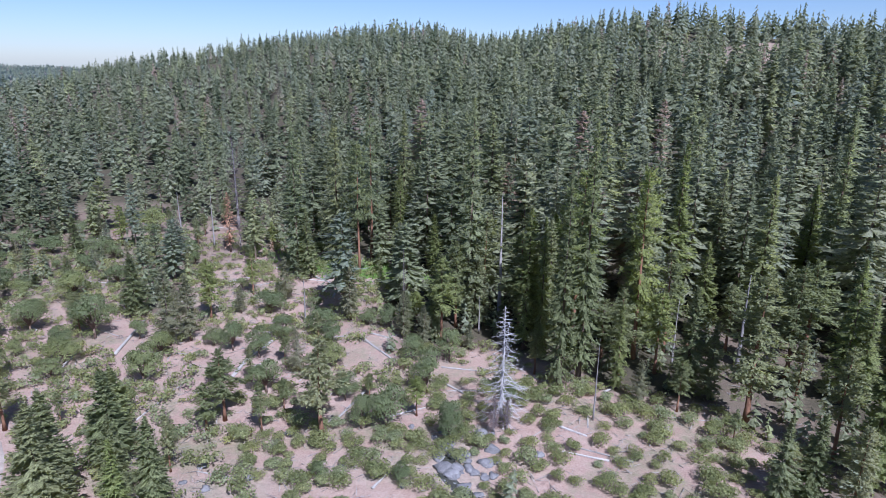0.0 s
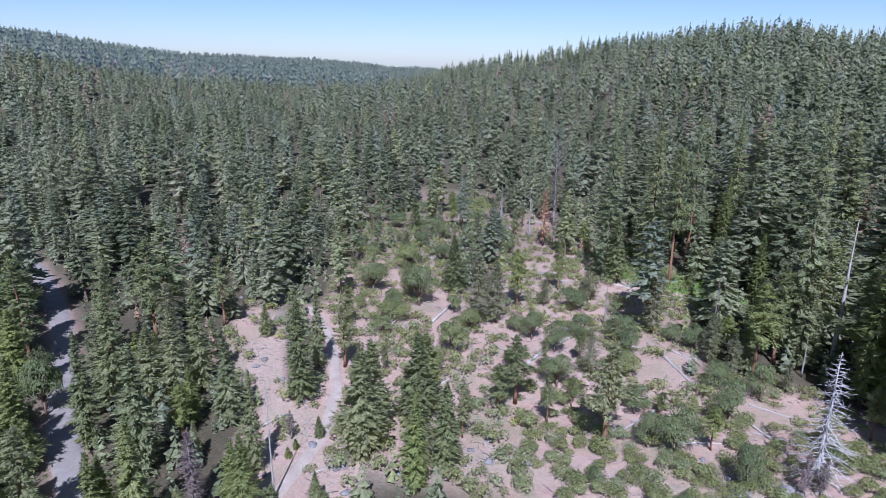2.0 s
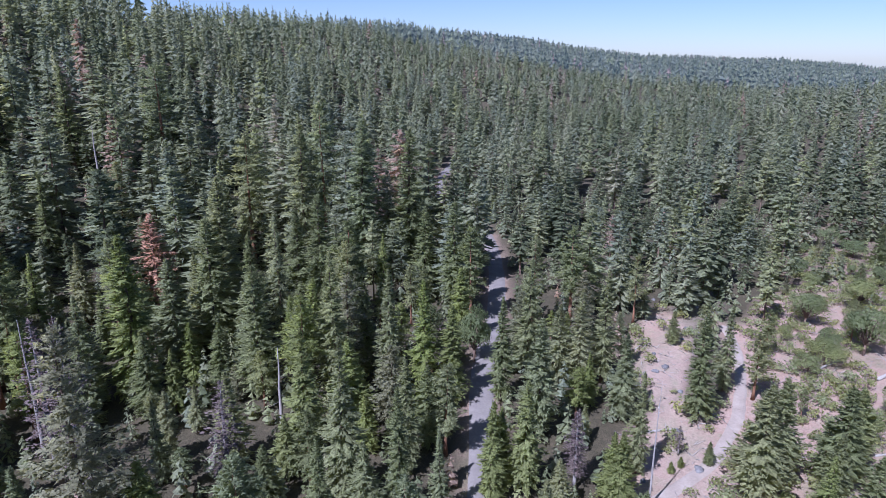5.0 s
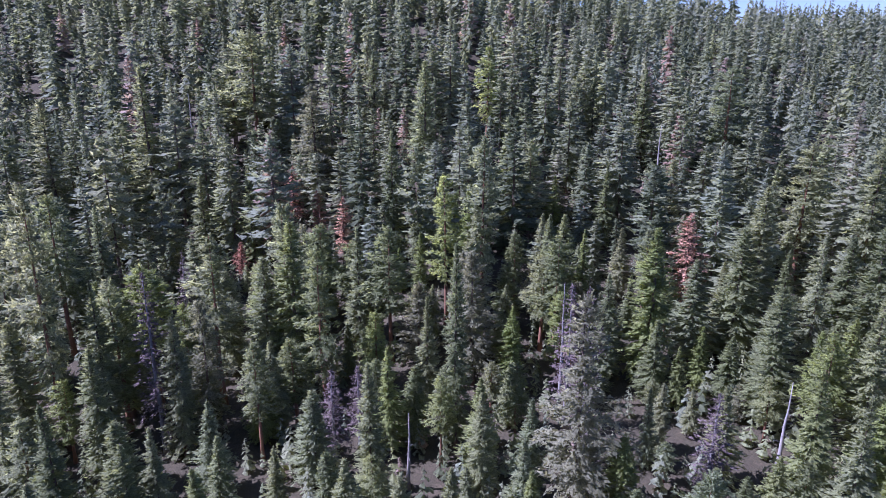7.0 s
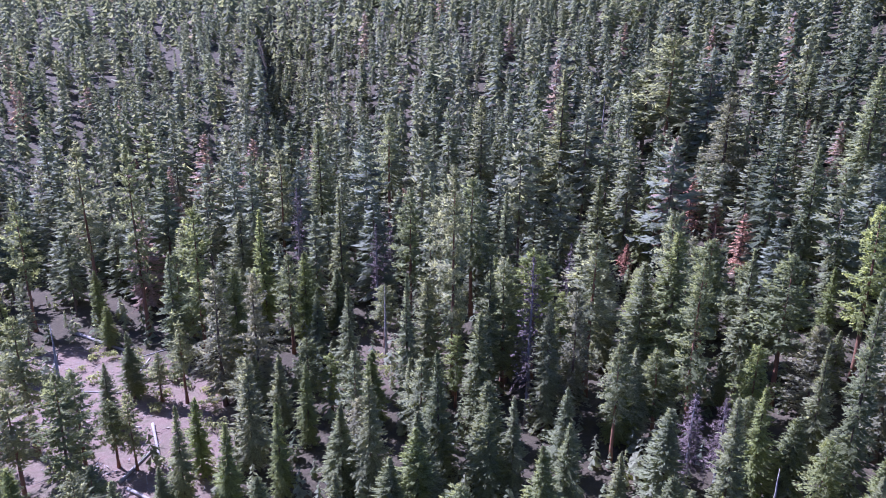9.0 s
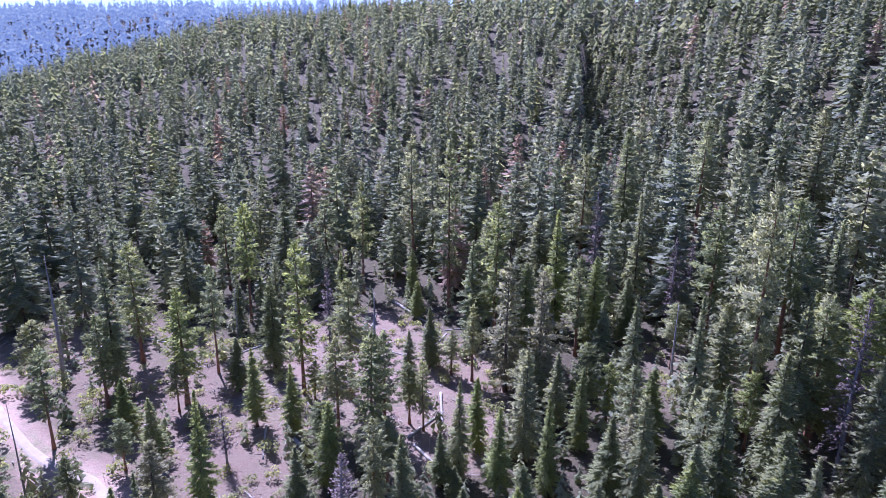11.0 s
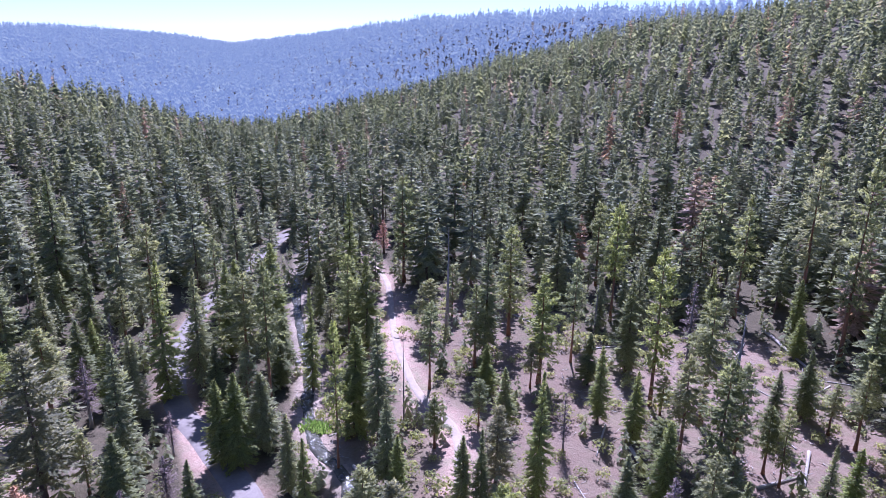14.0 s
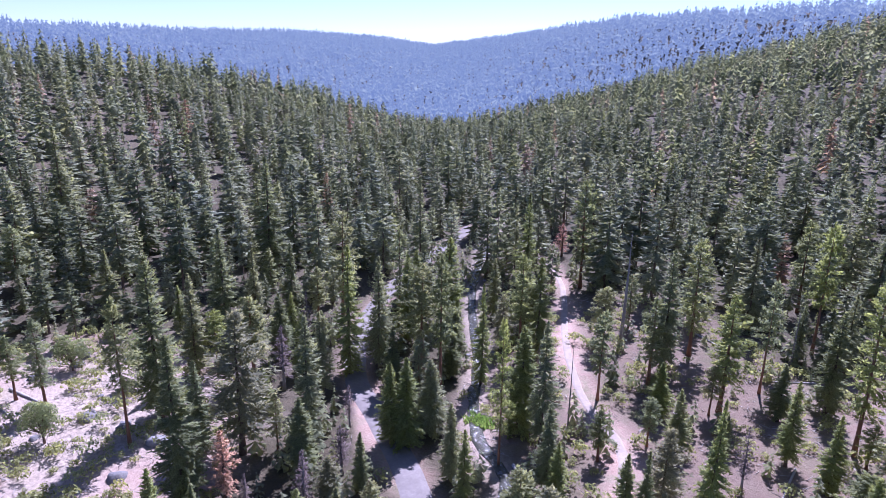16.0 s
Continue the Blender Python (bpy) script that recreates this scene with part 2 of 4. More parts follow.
def water_material():
    m, nodes, links = material("creek_water")
    tc = nodes.new("ShaderNodeTexCoord")
    bs = nodes.new("ShaderNodeBsdfPrincipled")
    bs.inputs["Base Color"].default_value = (0.05, 0.05, 0.04, 1)
    bs.inputs["Roughness"].default_value, bs.inputs["IOR"].default_value = 0.12, 1.33
    bp = nodes.new("ShaderNodeBump")
    bp.inputs["Strength"].default_value, bp.inputs["Distance"].default_value = 0.8, 0.15
    links.new(noise_node(nodes, links, 2.2, 5, 0.7, tc.outputs["Object"]), bp.inputs["Height"])
    links.new(bp.outputs[0], bs.inputs["Normal"])
    foam = ramp_node(nodes, [(0.56, (0.05, 0.05, 0.04)), (0.7, (0.55, 0.57, 0.58))])
    links.new(noise_node(nodes, links, 1.1, 6, 0.8, tc.outputs["Object"]), foam.inputs[0])
    links.new(foam.outputs[0], bs.inputs["Base Color"])
    out = nodes.new("ShaderNodeOutputMaterial")
    links.new(bs.outputs[0], out.inputs[0])
    return m


ground_soil, creek_water = ground_material(), water_material()

# ---- the lie of the land ----
# Bearings are in degrees, counted to the left from the first view; skylines are the angles of the treetops on the crests.
NORTH_SKYLINE = [(-90, 3), (-33, 3.9), (-29, 4.2), (-23, 4.4), (-18.4, 4.8), (-12.3, 4.2), (-7.6, 3.3), (-2.9, 2.6), (1, 3.4), (8, 3.5), (13, 2.9),
                 (20.6, 1.8), (26.8, 0.7), (31, 0.1), (40, -1.6), (50, -4), (60, -6), (90, -9)]
NORTH_CREST = [(-90, 650), (-33, 700), (-18, 800), (-3, 960), (10, 960), (20, 950), (30, 900), (40, 700), (60, 420), (90, 300)]
NORTH_FOOT = [(-90, 150), (-33, 170), (0, 240), (30, 260), (60, 300), (90, 200)]
WEST_SKYLINE = [(20, -0.6), (33, -0.3), (38, 0.2), (45, 0.45), (50, 0.6), (56, 1.4), (61, 2.2), (67, 2.65), (72, 3.2), (78, 3.7), (84, 4.2), (91, 5), (100, 6.5), (115, 9), (150, 8), (180, 6),
                (195, 5.3), (201, 5), (206, 4.6), (213, 4.1), (217, 3.4), (223, 2.4), (228.6, 1.6), (234.5, 2.3), (241, 2.55), (250, 2.5), (258, 2.7), (270, 3.2)]
WEST_CREST = [(20, 2600), (33, 2400), (45, 2200), (56, 1700), (67, 1300), (78, 950), (91, 650), (115, 450), (150, 650), (180, 900), (195, 1200), (206, 1500),
              (217, 2000), (229, 2700), (241, 2300), (261, 1400), (270, 1000)]
WEST_FOOT = [(20, 400), (62, 300), (78, 200), (91, 110), (115, 90), (150, 190), (180, 200), (205, 210), (225, 260), (240, 180), (261, 140), (270, 140)]
# The valley that falls away between the nearer hills towards the sun, before the far ridge.
SOUTH_SKYLINE = [(160, 7.5), (180, 6), (193, 4.6), (200, 3.0), (205, 1.5), (211, -0.2), (217, -2.0), (222, -3.4), (227, -4.4), (232, -3.9), (237, -2.1), (243, -0.6), (249, 0.8), (256, 1.7), (262, 2.3), (270, 3.0)]
SOUTH_CREST = [(160, 700), (180, 850), (193, 950), (205, 900), (217, 820), (227, 780), (237, 720), (249, 600), (262, 520), (270, 500)]
CANOPY = 29.0


def column(table, az):
    return np.interp(az, [a for a, _ in table], [b for _, b in table])


def rise(r, az, skyline, crest, foot, low=0.0):
    d, f = column(crest, az), column(foot, az)
    top = np.maximum(EYE_HEIGHT + d * np.tan(np.radians(column(skyline, az))) - CANOPY, -45)
    u = np.clip((r - f) / (d - f), 0, 1)
    return low + (top - low) * (0.45 * u * u * (3 - 2 * u) + 0.55 * u ** 1.15) - 0.16 * np.maximum(r - d * 1.04, 0)


def ripple(x, y, wave):
    k = 2 * math.pi / wave
    return (np.sin(k * (x * 0.83 + y * 0.41) + 1.3) + np.sin(k * (-x * 0.37 + y * 0.97) * 1.31 + 4.1) + np.sin(k * (x * 0.59 - y * 0.71) * 1.83 + 0.4)) / 3


def bearing(x, y):
    return (np.degrees(np.arctan2(-x, y)) + 90) % 360 - 90


def height(x, y):
    """The ground's height: a valley floor with wooded hills round it."""
    x, y = np.asarray(x, float), np.asarray(y, float)
    r, az = np.hypot(x, y), bearing(x, y)
    a = np.where(az < 91, rise(r, np.clip(az, -90, 90), NORTH_SKYLINE, NORTH_CREST, NORTH_FOOT), -300)
    side = np.clip((az - 165) / 30, 0, 1)
    b = np.where(az > 15, rise(r, np.clip(az, 20, 270), WEST_SKYLINE, WEST_CREST, [(q, f + max(0, min(1, (q - 165) / 30)) * 650) for q, f in WEST_FOOT], -50 * side), -300)
    c = np.where(az > 160, rise(r, np.clip(az, 160, 270), SOUTH_SKYLINE, SOUTH_CREST, WEST_FOOT), -300)
    b = np.where(az > 165, np.maximum(b, c), b)
    k = 4.0
    z = np.where(np.abs(a - b) > 60, np.maximum(a, b), 0.5 * (a + b + np.sqrt((a - b) ** 2 + k * k)) - k / 2)
    far = np.clip((r - 180) / 500, 0, 1)
    return np.maximum(z, -60) + 0.5 * ripple(x, y, 61) + far * 6 * ripple(x, y, 170) + far * 3 * ripple(y, -x, 77)


def polar(az, d):
    return -d * math.sin(radians(az)), d * math.cos(radians(az))


ROAD = [(-330, 150), (-250, 105), (-200, 96), (-179, 92), (-151, 81), (-120, 65), (-93, 48), (-67, 35), (-30, 16), (5, -8), (35, -33), (55, -46), (72, -53), (92, -62), (118, -90), (150, -150)]
TRACK_NORTH = [(-50, 40), (-55, 62), (-60, 73), (-66, 82), (-79, 96), (-92, 106)]
TRACK_SOUTH = [(28, -50), (41, -74), (53, -82), (62, -90), (72, -101), (93, -127), (111, -141), (138, -152)]
CREEK = [(150, -165), (110, -112), (76, -79), (68, -70), (58, -61), (46, -54), (44, -30), (42, 10), (30, 45), (10, 66), (1, 76), (3, 82)]
WASH = [(3, 78), (-14, 76), (-30, 72), (-48, 60), (-62, 66), (-80, 78), (-90, 92), (-112, 122)]


def smooth_line(points, step=3.0):
    """A rounded line through the points, cut into even steps."""
    p = [Vector(q) for q in points]
    p = [p[0] * 2 - p[1]] + p + [p[-1] * 2 - p[-2]]
    out = []
    for i in range(1, len(p) - 2):
        n = max(2, int((p[i + 1] - p[i]).length / step))
        for j in range(n):
            t = j / n
            out.append(0.5 * (2 * p[i] + (p[i + 1] - p[i - 1]) * t + (2 * p[i - 1] - 5 * p[i] + 4 * p[i + 1] - p[i + 2]) * t * t
                              + (3 * p[i] - p[i - 1] - 3 * p[i + 1] + p[i + 2]) * t ** 3))
    out.append(p[-2])
    return np.array(out)


LINES = {"road": smooth_line(ROAD), "north": smooth_line(TRACK_NORTH), "south": smooth_line(TRACK_SOUTH), "creek": smooth_line(CREEK), "wash": smooth_line(WASH)}


def off(line, x, y):
    """How far the places lie from a line of the plan."""
    x, y = np.asarray(x, float), np.asarray(y, float)
    best = np.full(x.shape, 1e9)
    for px, py in LINES[line]:
        np.minimum(best, (x - px) ** 2 + (y - py) ** 2, out=best)
    return np.sqrt(best)


# Open ground: bearing, distance, half-width across, half-length along, strength.
OPENINGS = [(2, 92, 34, 26, 1.0), (20, 110, 34, 40, 1.0), (14, 160, 26, 30, 1.0), (33, 140, 17, 45, 0.85), (34, 215, 16, 40, 0.45), (24, 205, 36, 40, 0.55), (30, 250, 34, 30, 0.4), (-16, 88, 28, 18, 1.0), (-34, 92, 24, 22, 0.3),
            (-28, 130, 12, 30, 0.25), (43, 84, 9, 20, 1.0), (46, 122, 6, 22, 0.9), (208, 110, 26, 42, 0.55), (186, 112, 22, 26, 0.85), (178, 100, 14, 24, 0.8), (199, 92, 12, 22, 0.65), (223, 95, 5, 20, 0.8),
            (261, 105, 24, 34, 1.0), (262, 330, 70, 120, 0.1), (233, 88, 5, 16, 0.8), (155, 115, 12, 14, 0.4), (-22, 640, 60, 60, 0.7)]


def openness(x, y):
    x, y = np.asarray(x, float), np.asarray(y, float)
    o = np.zeros(x.shape)
    for az, d, across, along, strength in OPENINGS:
        cx, cy = polar(az, d)
        ux, uy = cx / d, cy / d
        u, v = (x - cx) * ux + (y - cy) * uy, (x - cx) * uy - (y - cy) * ux
        q = (u / along) ** 2 + (v / across) ** 2 + 0.22 * ripple(x, y, 33)
        o = np.maximum(o, strength * np.clip((1.25 - q) / 0.4, 0, 1))
    return o


# ---- mesh helpers ----
def mesh_of(name, verts, faces, mats, tint=None, smooth=False, index=None, normals=None):
    me = bpy.data.meshes.new(name)
    v, f = np.asarray(verts, np.float32), np.asarray(faces, np.int32)
    n = f.shape[1]
    me.vertices.add(len(v))
    me.vertices.foreach_set("co", v.ravel())
    me.loops.add(f.size)
    me.loops.foreach_set("vertex_index", f.ravel())
    me.polygons.add(len(f))
    me.polygons.foreach_set("loop_start", np.arange(0, f.size, n, dtype=np.int32))
    me.polygons.foreach_set("loop_total", np.full(len(f), n, np.int32))
    if smooth:
        me.polygons.foreach_set("use_smooth", np.ones(len(f), bool))
    for mt in mats:
        me.materials.append(mt)
    if index is not None:
        me.polygons.foreach_set("material_index", np.asarray(index, np.int32))
    me.update(calc_edges=True)
    if normals is not None:
        me.attributes.new("custom_normal", "FLOAT_VECTOR", "POINT").data.foreach_set("vector", np.asarray(normals, np.float32).ravel())
    if tint is not None:
        at = me.attributes.new("tint", "FLOAT", "POINT")
        at.data.foreach_set("value", np.broadcast_to(np.asarray(tint, np.float32), (len(v),)).copy())
    return me


def merge(pieces):
    """Joins (verts, faces) pairs."""
    vs, fs, k = [], [], 0
    for v, f in pieces:
        vs.append(v)
        fs.append(np.asarray(f) + k)
        k += len(v)
    return np.concatenate(vs), np.concatenate(fs)


def tube(points, radii, sides=7):
    """A tapered round limb along the points, in triangles."""
    p = np.asarray(points, float)
    v, f = [], []
    for i, (q, r) in enumerate(zip(p, radii)):
        way = p[min(i + 1, len(p) - 1)] - p[max(i - 1, 0)]
        way = way / (np.linalg.norm(way) + 1e-9)
        side = np.cross(way, (0, 0, 1.0)) if abs(way[2]) < 0.9 else np.cross(way, (1.0, 0, 0))
        side /= np.linalg.norm(side)
        up = np.cross(side, way)
        for j in range(sides):
            a = 2 * math.pi * j / sides
            v.append(q + r * (math.cos(a) * side + math.sin(a) * up))
    for i in range(len(p) - 1):
        for j in range(sides):
            a, b = i * sides + j, i * sides + (j + 1) % sides
            f += [(a, b, b + sides), (a, b + sides, a + sides)]
    for end in (0, (len(p) - 1) * sides):
        for j in range(1, sides - 1):
            f.append((end, end + j, end + j + 1) if end else (end, end + j + 1, end + j))
    return np.array(v), np.array(f)


def facing(v, f, lift=0.45, follow=0.6):
    """Turns the faces outward from the stem and gives each a normal between its own and the crown's."""
    tri = v[f]
    own = np.cross(tri[:, 1] - tri[:, 0], tri[:, 2] - tri[:, 0])
    own /= np.linalg.norm(own, axis=1)[:, None] + 1e-9
    c = tri.mean(1)
    out = c * np.array([1, 1, 0])
    out /= np.linalg.norm(out, axis=1)[:, None] + 1e-6
    out[:, 2] = lift
    out /= np.linalg.norm(out, axis=1)[:, None]
    flip = (own * out).sum(1) < 0
    tri[flip] = tri[flip][:, ::-1]
    own[flip] *= -1
    n = follow * out + (1 - follow) * own
    n /= np.linalg.norm(n, axis=1)[:, None] + 1e-9
    return tri.reshape(-1, 3), np.arange(3 * len(f)).reshape(-1, 3), np.repeat(n, 3, 0)


def whorled(rng, tall, radius, clear, branches, per, size, power=0.85, droop=0.18, gaps=0.0, belly=0.3, whorls=30, inner=0.12, lift=0.35, body=0.85, width=0.2, hang=0.7, ragged=0.2, stem=None):
    """The crown of a conifer: whorls of branches that rise at the top and droop below, each a narrow body with needle sprays on both sides."""
    u = (np.arange(branches) + rng.uniform(0, 1, branches)) / branches
    f = clear + (0.985 - clear) * (1 - (1 - u) ** 1.15)
    f = np.clip((np.round(f * whorls) + rng.normal(0, 0.22, branches)) / whorls, clear * 0.9, 0.985)
    f = f[rng.uniform(0, 1, branches) > gaps]
    m = len(f)
    turn = np.arange(m) * 2.39996 + rng.normal(0, 0.35, m)
    k = np.clip((1 - f) / (1 - clear), 0, 1)
    side_bias = 1 + 0.14 * np.sin(turn + rng.uniform(0, 6.28)) + 0.12 * np.sin(f * rng.uniform(9, 16) + rng.uniform(0, 6.28))
    ln = radius * (k ** power * (1 - belly * np.clip((k - 0.72) / 0.28, 0, 1)) + 0.035) * rng.uniform(1 - ragged * 1.6, 1 + ragged, m) * side_bias
    pitch = 0.70 - 0.95 * k ** 0.8 + rng.normal(0, 0.10, m)
    way = np.stack([np.cos(turn) * np.cos(pitch), np.sin(turn) * np.cos(pitch), np.sin(pitch)], 1)
    base = np.stack([np.zeros(m), np.zeros(m), f * tall], 1)
    if stem is not None:
        base[:, 0], base[:, 1] = np.interp(f * tall, stem[:, 2], stem[:, 0]), np.interp(f * tall, stem[:, 2], stem[:, 1])
    side = np.cross(way, (0, 0, 1.0))
    side /= np.linalg.norm(side, axis=1)[:, None] + 1e-9
    up = np.cross(side, way)
    tris = []
    if body:
        wd = (width * ln + 0.14)[:, None]
        fall = hang * (0.3 + 0.7 * ln / radius) * rng.uniform(0.75, 1.25, m)
        root = base + np.array([0, 0, 0.9]) * fall[:, None]
        root[:, 2] = np.minimum(root[:, 2], tall * 0.995)
        mid = base + way * (ln * body * rng.uniform(0.55, 0.75, m))[:, None]
        mid[:, 2] -= droop * ln * 0.3 + fall * 0.75
        tip = base + way * (ln * body)[:, None]
        tip[:, 2] -= droop * ln * body + fall * 0.3
        skew = rng.uniform(0.7, 1.3, (m, 1))
        tris += [np.stack([root, mid + side * wd * skew, tip], 1), np.stack([root, tip, mid - side * wd / skew], 1)]
    if per:
        n = np.maximum(1, np.round(per * (0.25 + 0.75 * ln / radius) + rng.uniform(-0.5, 0.5, m)).astype(int))
        b = np.repeat(np.arange(m), n)
        t = len(b)
        s = inner + (1.03 - inner) * rng.uniform(0, 1, t) ** 0.75
        lr = ln[b]
        lat = rng.uniform(-1, 1, t) * 0.36 * (lr + 0.4) * (1.12 - 0.85 * s)
        c = base[b] + way[b] * (s * lr)[:, None] + side[b] * lat[:, None]
        c[:, 2] += -droop * lr * s * s - 0.25 * np.abs(lat) + rng.normal(0, 0.10 + lift * 0.3, t)
        ax = way[b] + side[b] * (lat / (0.36 * lr + 0.3) * 0.9)[:, None] + rng.normal(0, lift, (t, 3)) * np.array([0.8, 0.8, 1.0])
        ax /= np.linalg.norm(ax, axis=1)[:, None]
        sd = np.cross(ax, up[b] + rng.normal(0, lift, (t, 3)))
        sd /= np.linalg.norm(sd, axis=1)[:, None] + 1e-9
        q = (size * (0.5 + 0.5 * np.minimum(1, lr / (0.55 * radius))) * rng.uniform(0.65, 1.35, t))[:, None]
        w = q * rng.uniform(0.20, 0.36, t)[:, None]
        tris.append(np.stack([c - ax * q * 0.45 + sd * w, c - ax * q * 0.45 - sd * w, c + ax * q * 0.7], 1))
    top = np.array([0, 0, tall]) if stem is None else stem[-1]
    lead = 0.035 * tall
    for a in (0.4, 2.5, 4.6):
        e = np.array([math.cos(a), math.sin(a), 0]) * 0.011 * tall
        e2 = np.array([math.cos(a + 2.1), math.sin(a + 2.1), 0]) * 0.011 * tall
        tris.append(np.stack([top - (0, 0, lead) + e, top - (0, 0, lead) + e2, top], 0)[None])
    v = np.concatenate(tris).reshape(-1, 3)
    return v, np.arange(len(v)).reshape(-1, 3)


def stem_of(rng, tall, lean=0.0):
    zs = np.linspace(0, tall, 9)
    return np.stack([lean * (zs / tall) ** 2 * tall + np.cumsum(rng.normal(0, 0.05, 9)), np.cumsum(rng.normal(0, 0.05, 9)), zs - 0.4 * (zs == 0)], 1)


def conifer_shape(rng, tall, radius, clear, branches, per, size, lean=0.0, **form):
    """Trunk and crown of one near conifer."""
    stem = stem_of(rng, tall, lean)
    taper = 1 - 0.94 * stem[:, 2] / tall
    trunk = tube(stem, (0.011 * tall + 0.05) * taper * np.where(stem[:, 2] <= 0, 1.35, 1), 8)
    return trunk, whorled(rng, tall, radius, clear, branches, per, size, stem=stem, **form)


def wood_tree(rng, tall, radius, clear, branches, per, size, stem=True, **form):
    """A conifer in the distance, with a thin stem: vertices, faces, normals, and which faces are wood."""
    v, f, n = facing(*whorled(rng, tall, radius, clear, branches, per, size, **form))
    wood = np.zeros(len(f), bool)
    if stem:
        ring = np.array([(0.30, 0, 0), (-0.15, 0.26, 0), (-0.15, -0.26, 0)])
        sv = np.concatenate([np.stack([ring[a], ring[(a + 1) % 3], (0, 0, tall * 0.97)]) for a in range(3)])
        sn = np.repeat(np.stack([ring[a] + ring[(a + 1) % 3] for a in range(3)]) / 0.3, 3, 0)
        v, f, n = np.concatenate([v, sv]), np.concatenate([f, len(v) + np.arange(9).reshape(3, 3)]), np.concatenate([n, sn])
        wood = np.arange(len(f)) >= len(f) - 3
    return v, f, n, wood


def limbs_shape(rng, tall, radius, clear, branches, shape=0.8, droop=0.25, twigs=3, thick=0.05, single=False):
    """Trunk and bare limbs of a dead tree."""
    zs = np.linspace(0, tall, 8)
    stem = np.stack([np.cumsum(rng.normal(0, 0.05, 8)), np.cumsum(rng.normal(0, 0.05, 8)), zs - 0.4 * (zs == 0)], 1)
    trunk = tube(stem, (0.012 * tall + 0.05) * (1 - 0.92 * zs / tall), 8)
    pieces, turn = [], 0.0
    for i in range(branches):
        f = clear + (0.985 - clear) * (i + rng.uniform(0, 1)) / branches
        turn += 2.39996 + rng.normal(0, 0.3)
        k = (1 - f) / (1 - clear)
        ln = radius * (k ** shape + 0.08) * rng.uniform(0.45, 1.15)
        pitch = 0.3 - 0.5 * k + rng.normal(0, 0.12)
        way = np.array([math.cos(turn) * math.cos(pitch), math.sin(turn) * math.cos(pitch), math.sin(pitch)])
        base = np.array([np.interp(f * tall, zs, stem[:, 0]), np.interp(f * tall, zs, stem[:, 1]), f * tall])
        s = np.array([0, 0.5, 1.0])
        pts = base + np.outer(s * ln, way) + np.outer(-droop * ln * s * s, (0, 0, 1.0))
        pieces.append(tube(pts, thick * np.array([1, 0.6, 0.18]) * (0.5 + 0.5 * ln / radius), 3))
        for _ in range(twigs):
            q = rng.uniform(0.3, 0.95)
            b2 = base + q * ln * way - np.array([0, 0, droop * ln * q * q])
            w2 = way + rng.normal(0, 0.55, 3)
            w2 /= np.linalg.norm(w2)
            pieces.append(tube(np.stack([b2, b2 + w2 * ln * rng.uniform(0.15, 0.4)]), [thick * 0.35, thick * 0.1], 3))
    return trunk, pieces if single else merge(pieces)


def leaf_blob(rng, centre, radii, count, size):
    d = rng.normal(0, 1, (count, 3))
    d /= np.linalg.norm(d, axis=1)[:, None]
    d[:, 2] = np.where(d[:, 2] < -0.35, -d[:, 2], d[:, 2])
    c = np.asarray(centre) + d * np.asarray(radii) * rng.uniform(0.7, 1.08, count)[:, None]
    ax = np.cross(d, rng.normal(0, 1, (count, 3)))
    ax /= np.linalg.norm(ax, axis=1)[:, None]
    sd = np.cross(ax, d + rng.normal(0, 0.45, (count, 3)))
    sd /= np.linalg.norm(sd, axis=1)[:, None]
    ln = size * rng.uniform(0.6, 1.4, count)[:, None]
    v = np.stack([c - ax * ln * 0.6, c + sd * ln * 0.42 + d * ln * 0.18, c + ax * ln * 0.6, c - sd * ln * 0.42 + d * ln * 0.12], 1).reshape(-1, 3)
    k = np.arange(count)[:, None] * 4
    return v, np.concatenate([k + np.array([0, 1, 2]), k + np.array([0, 2, 3])])


def broadleaf_shape(rng, tall, radius, blobs=10, leaves=115, size=0.50):
    """Trunk with forked limbs, and a crown of leaf clumps with an uneven outline."""
    pieces, wood = [], []
    fork = np.array([0, 0, tall * 0.22])
    wood.append(tube([(0, 0, -0.3), (0.03, 0, tall * 0.12), fork], [0.05 * radius + 0.09, 0.045 * radius + 0.06, 0.04 * radius + 0.05], 7))
    for i in range(blobs):
        a = 2.4 * i + rng.uniform(-0.4, 0.4)
        h = rng.uniform(0.32, 0.84)
        d = radius * (0.72 - 0.75 * max(0, h - 0.5)) * rng.uniform(0.45, 1.0)
        c = np.array([d * math.cos(a), d * math.sin(a), tall * h])
        pieces.append(leaf_blob(rng, c, np.array([1, 1, 0.8]) * radius * rng.uniform(0.36, 0.55), leaves, size))
        wood.append(tube([fork, (fork + c) / 2 + rng.normal(0, 0.15, 3), c], [0.03 * radius + 0.03, 0.03 * radius, 0.015 * radius], 4))
    return merge(wood), merge(pieces)


def shrub_shape(rng, tall, radius, blobs=4, leaves=26, size=0.30):
    pieces = []
    for i in range(blobs):
        a, d = 6.283 * i / blobs + rng.uniform(-0.5, 0.5), radius * rng.uniform(0.2, 0.62)
        pieces.append(leaf_blob(rng, (d * math.cos(a), d * math.sin(a), tall * rng.uniform(0.35, 0.6)), np.array([1, 1, 0.75]) * min(radius * 0.6, tall * 0.75) * rng.uniform(0.7, 1.1), leaves, size))
    return merge(pieces)


def part(name, me, parent, label=""):
    ob = new(name, me)
    ob.parent = parent
    return tagged(ob, label)


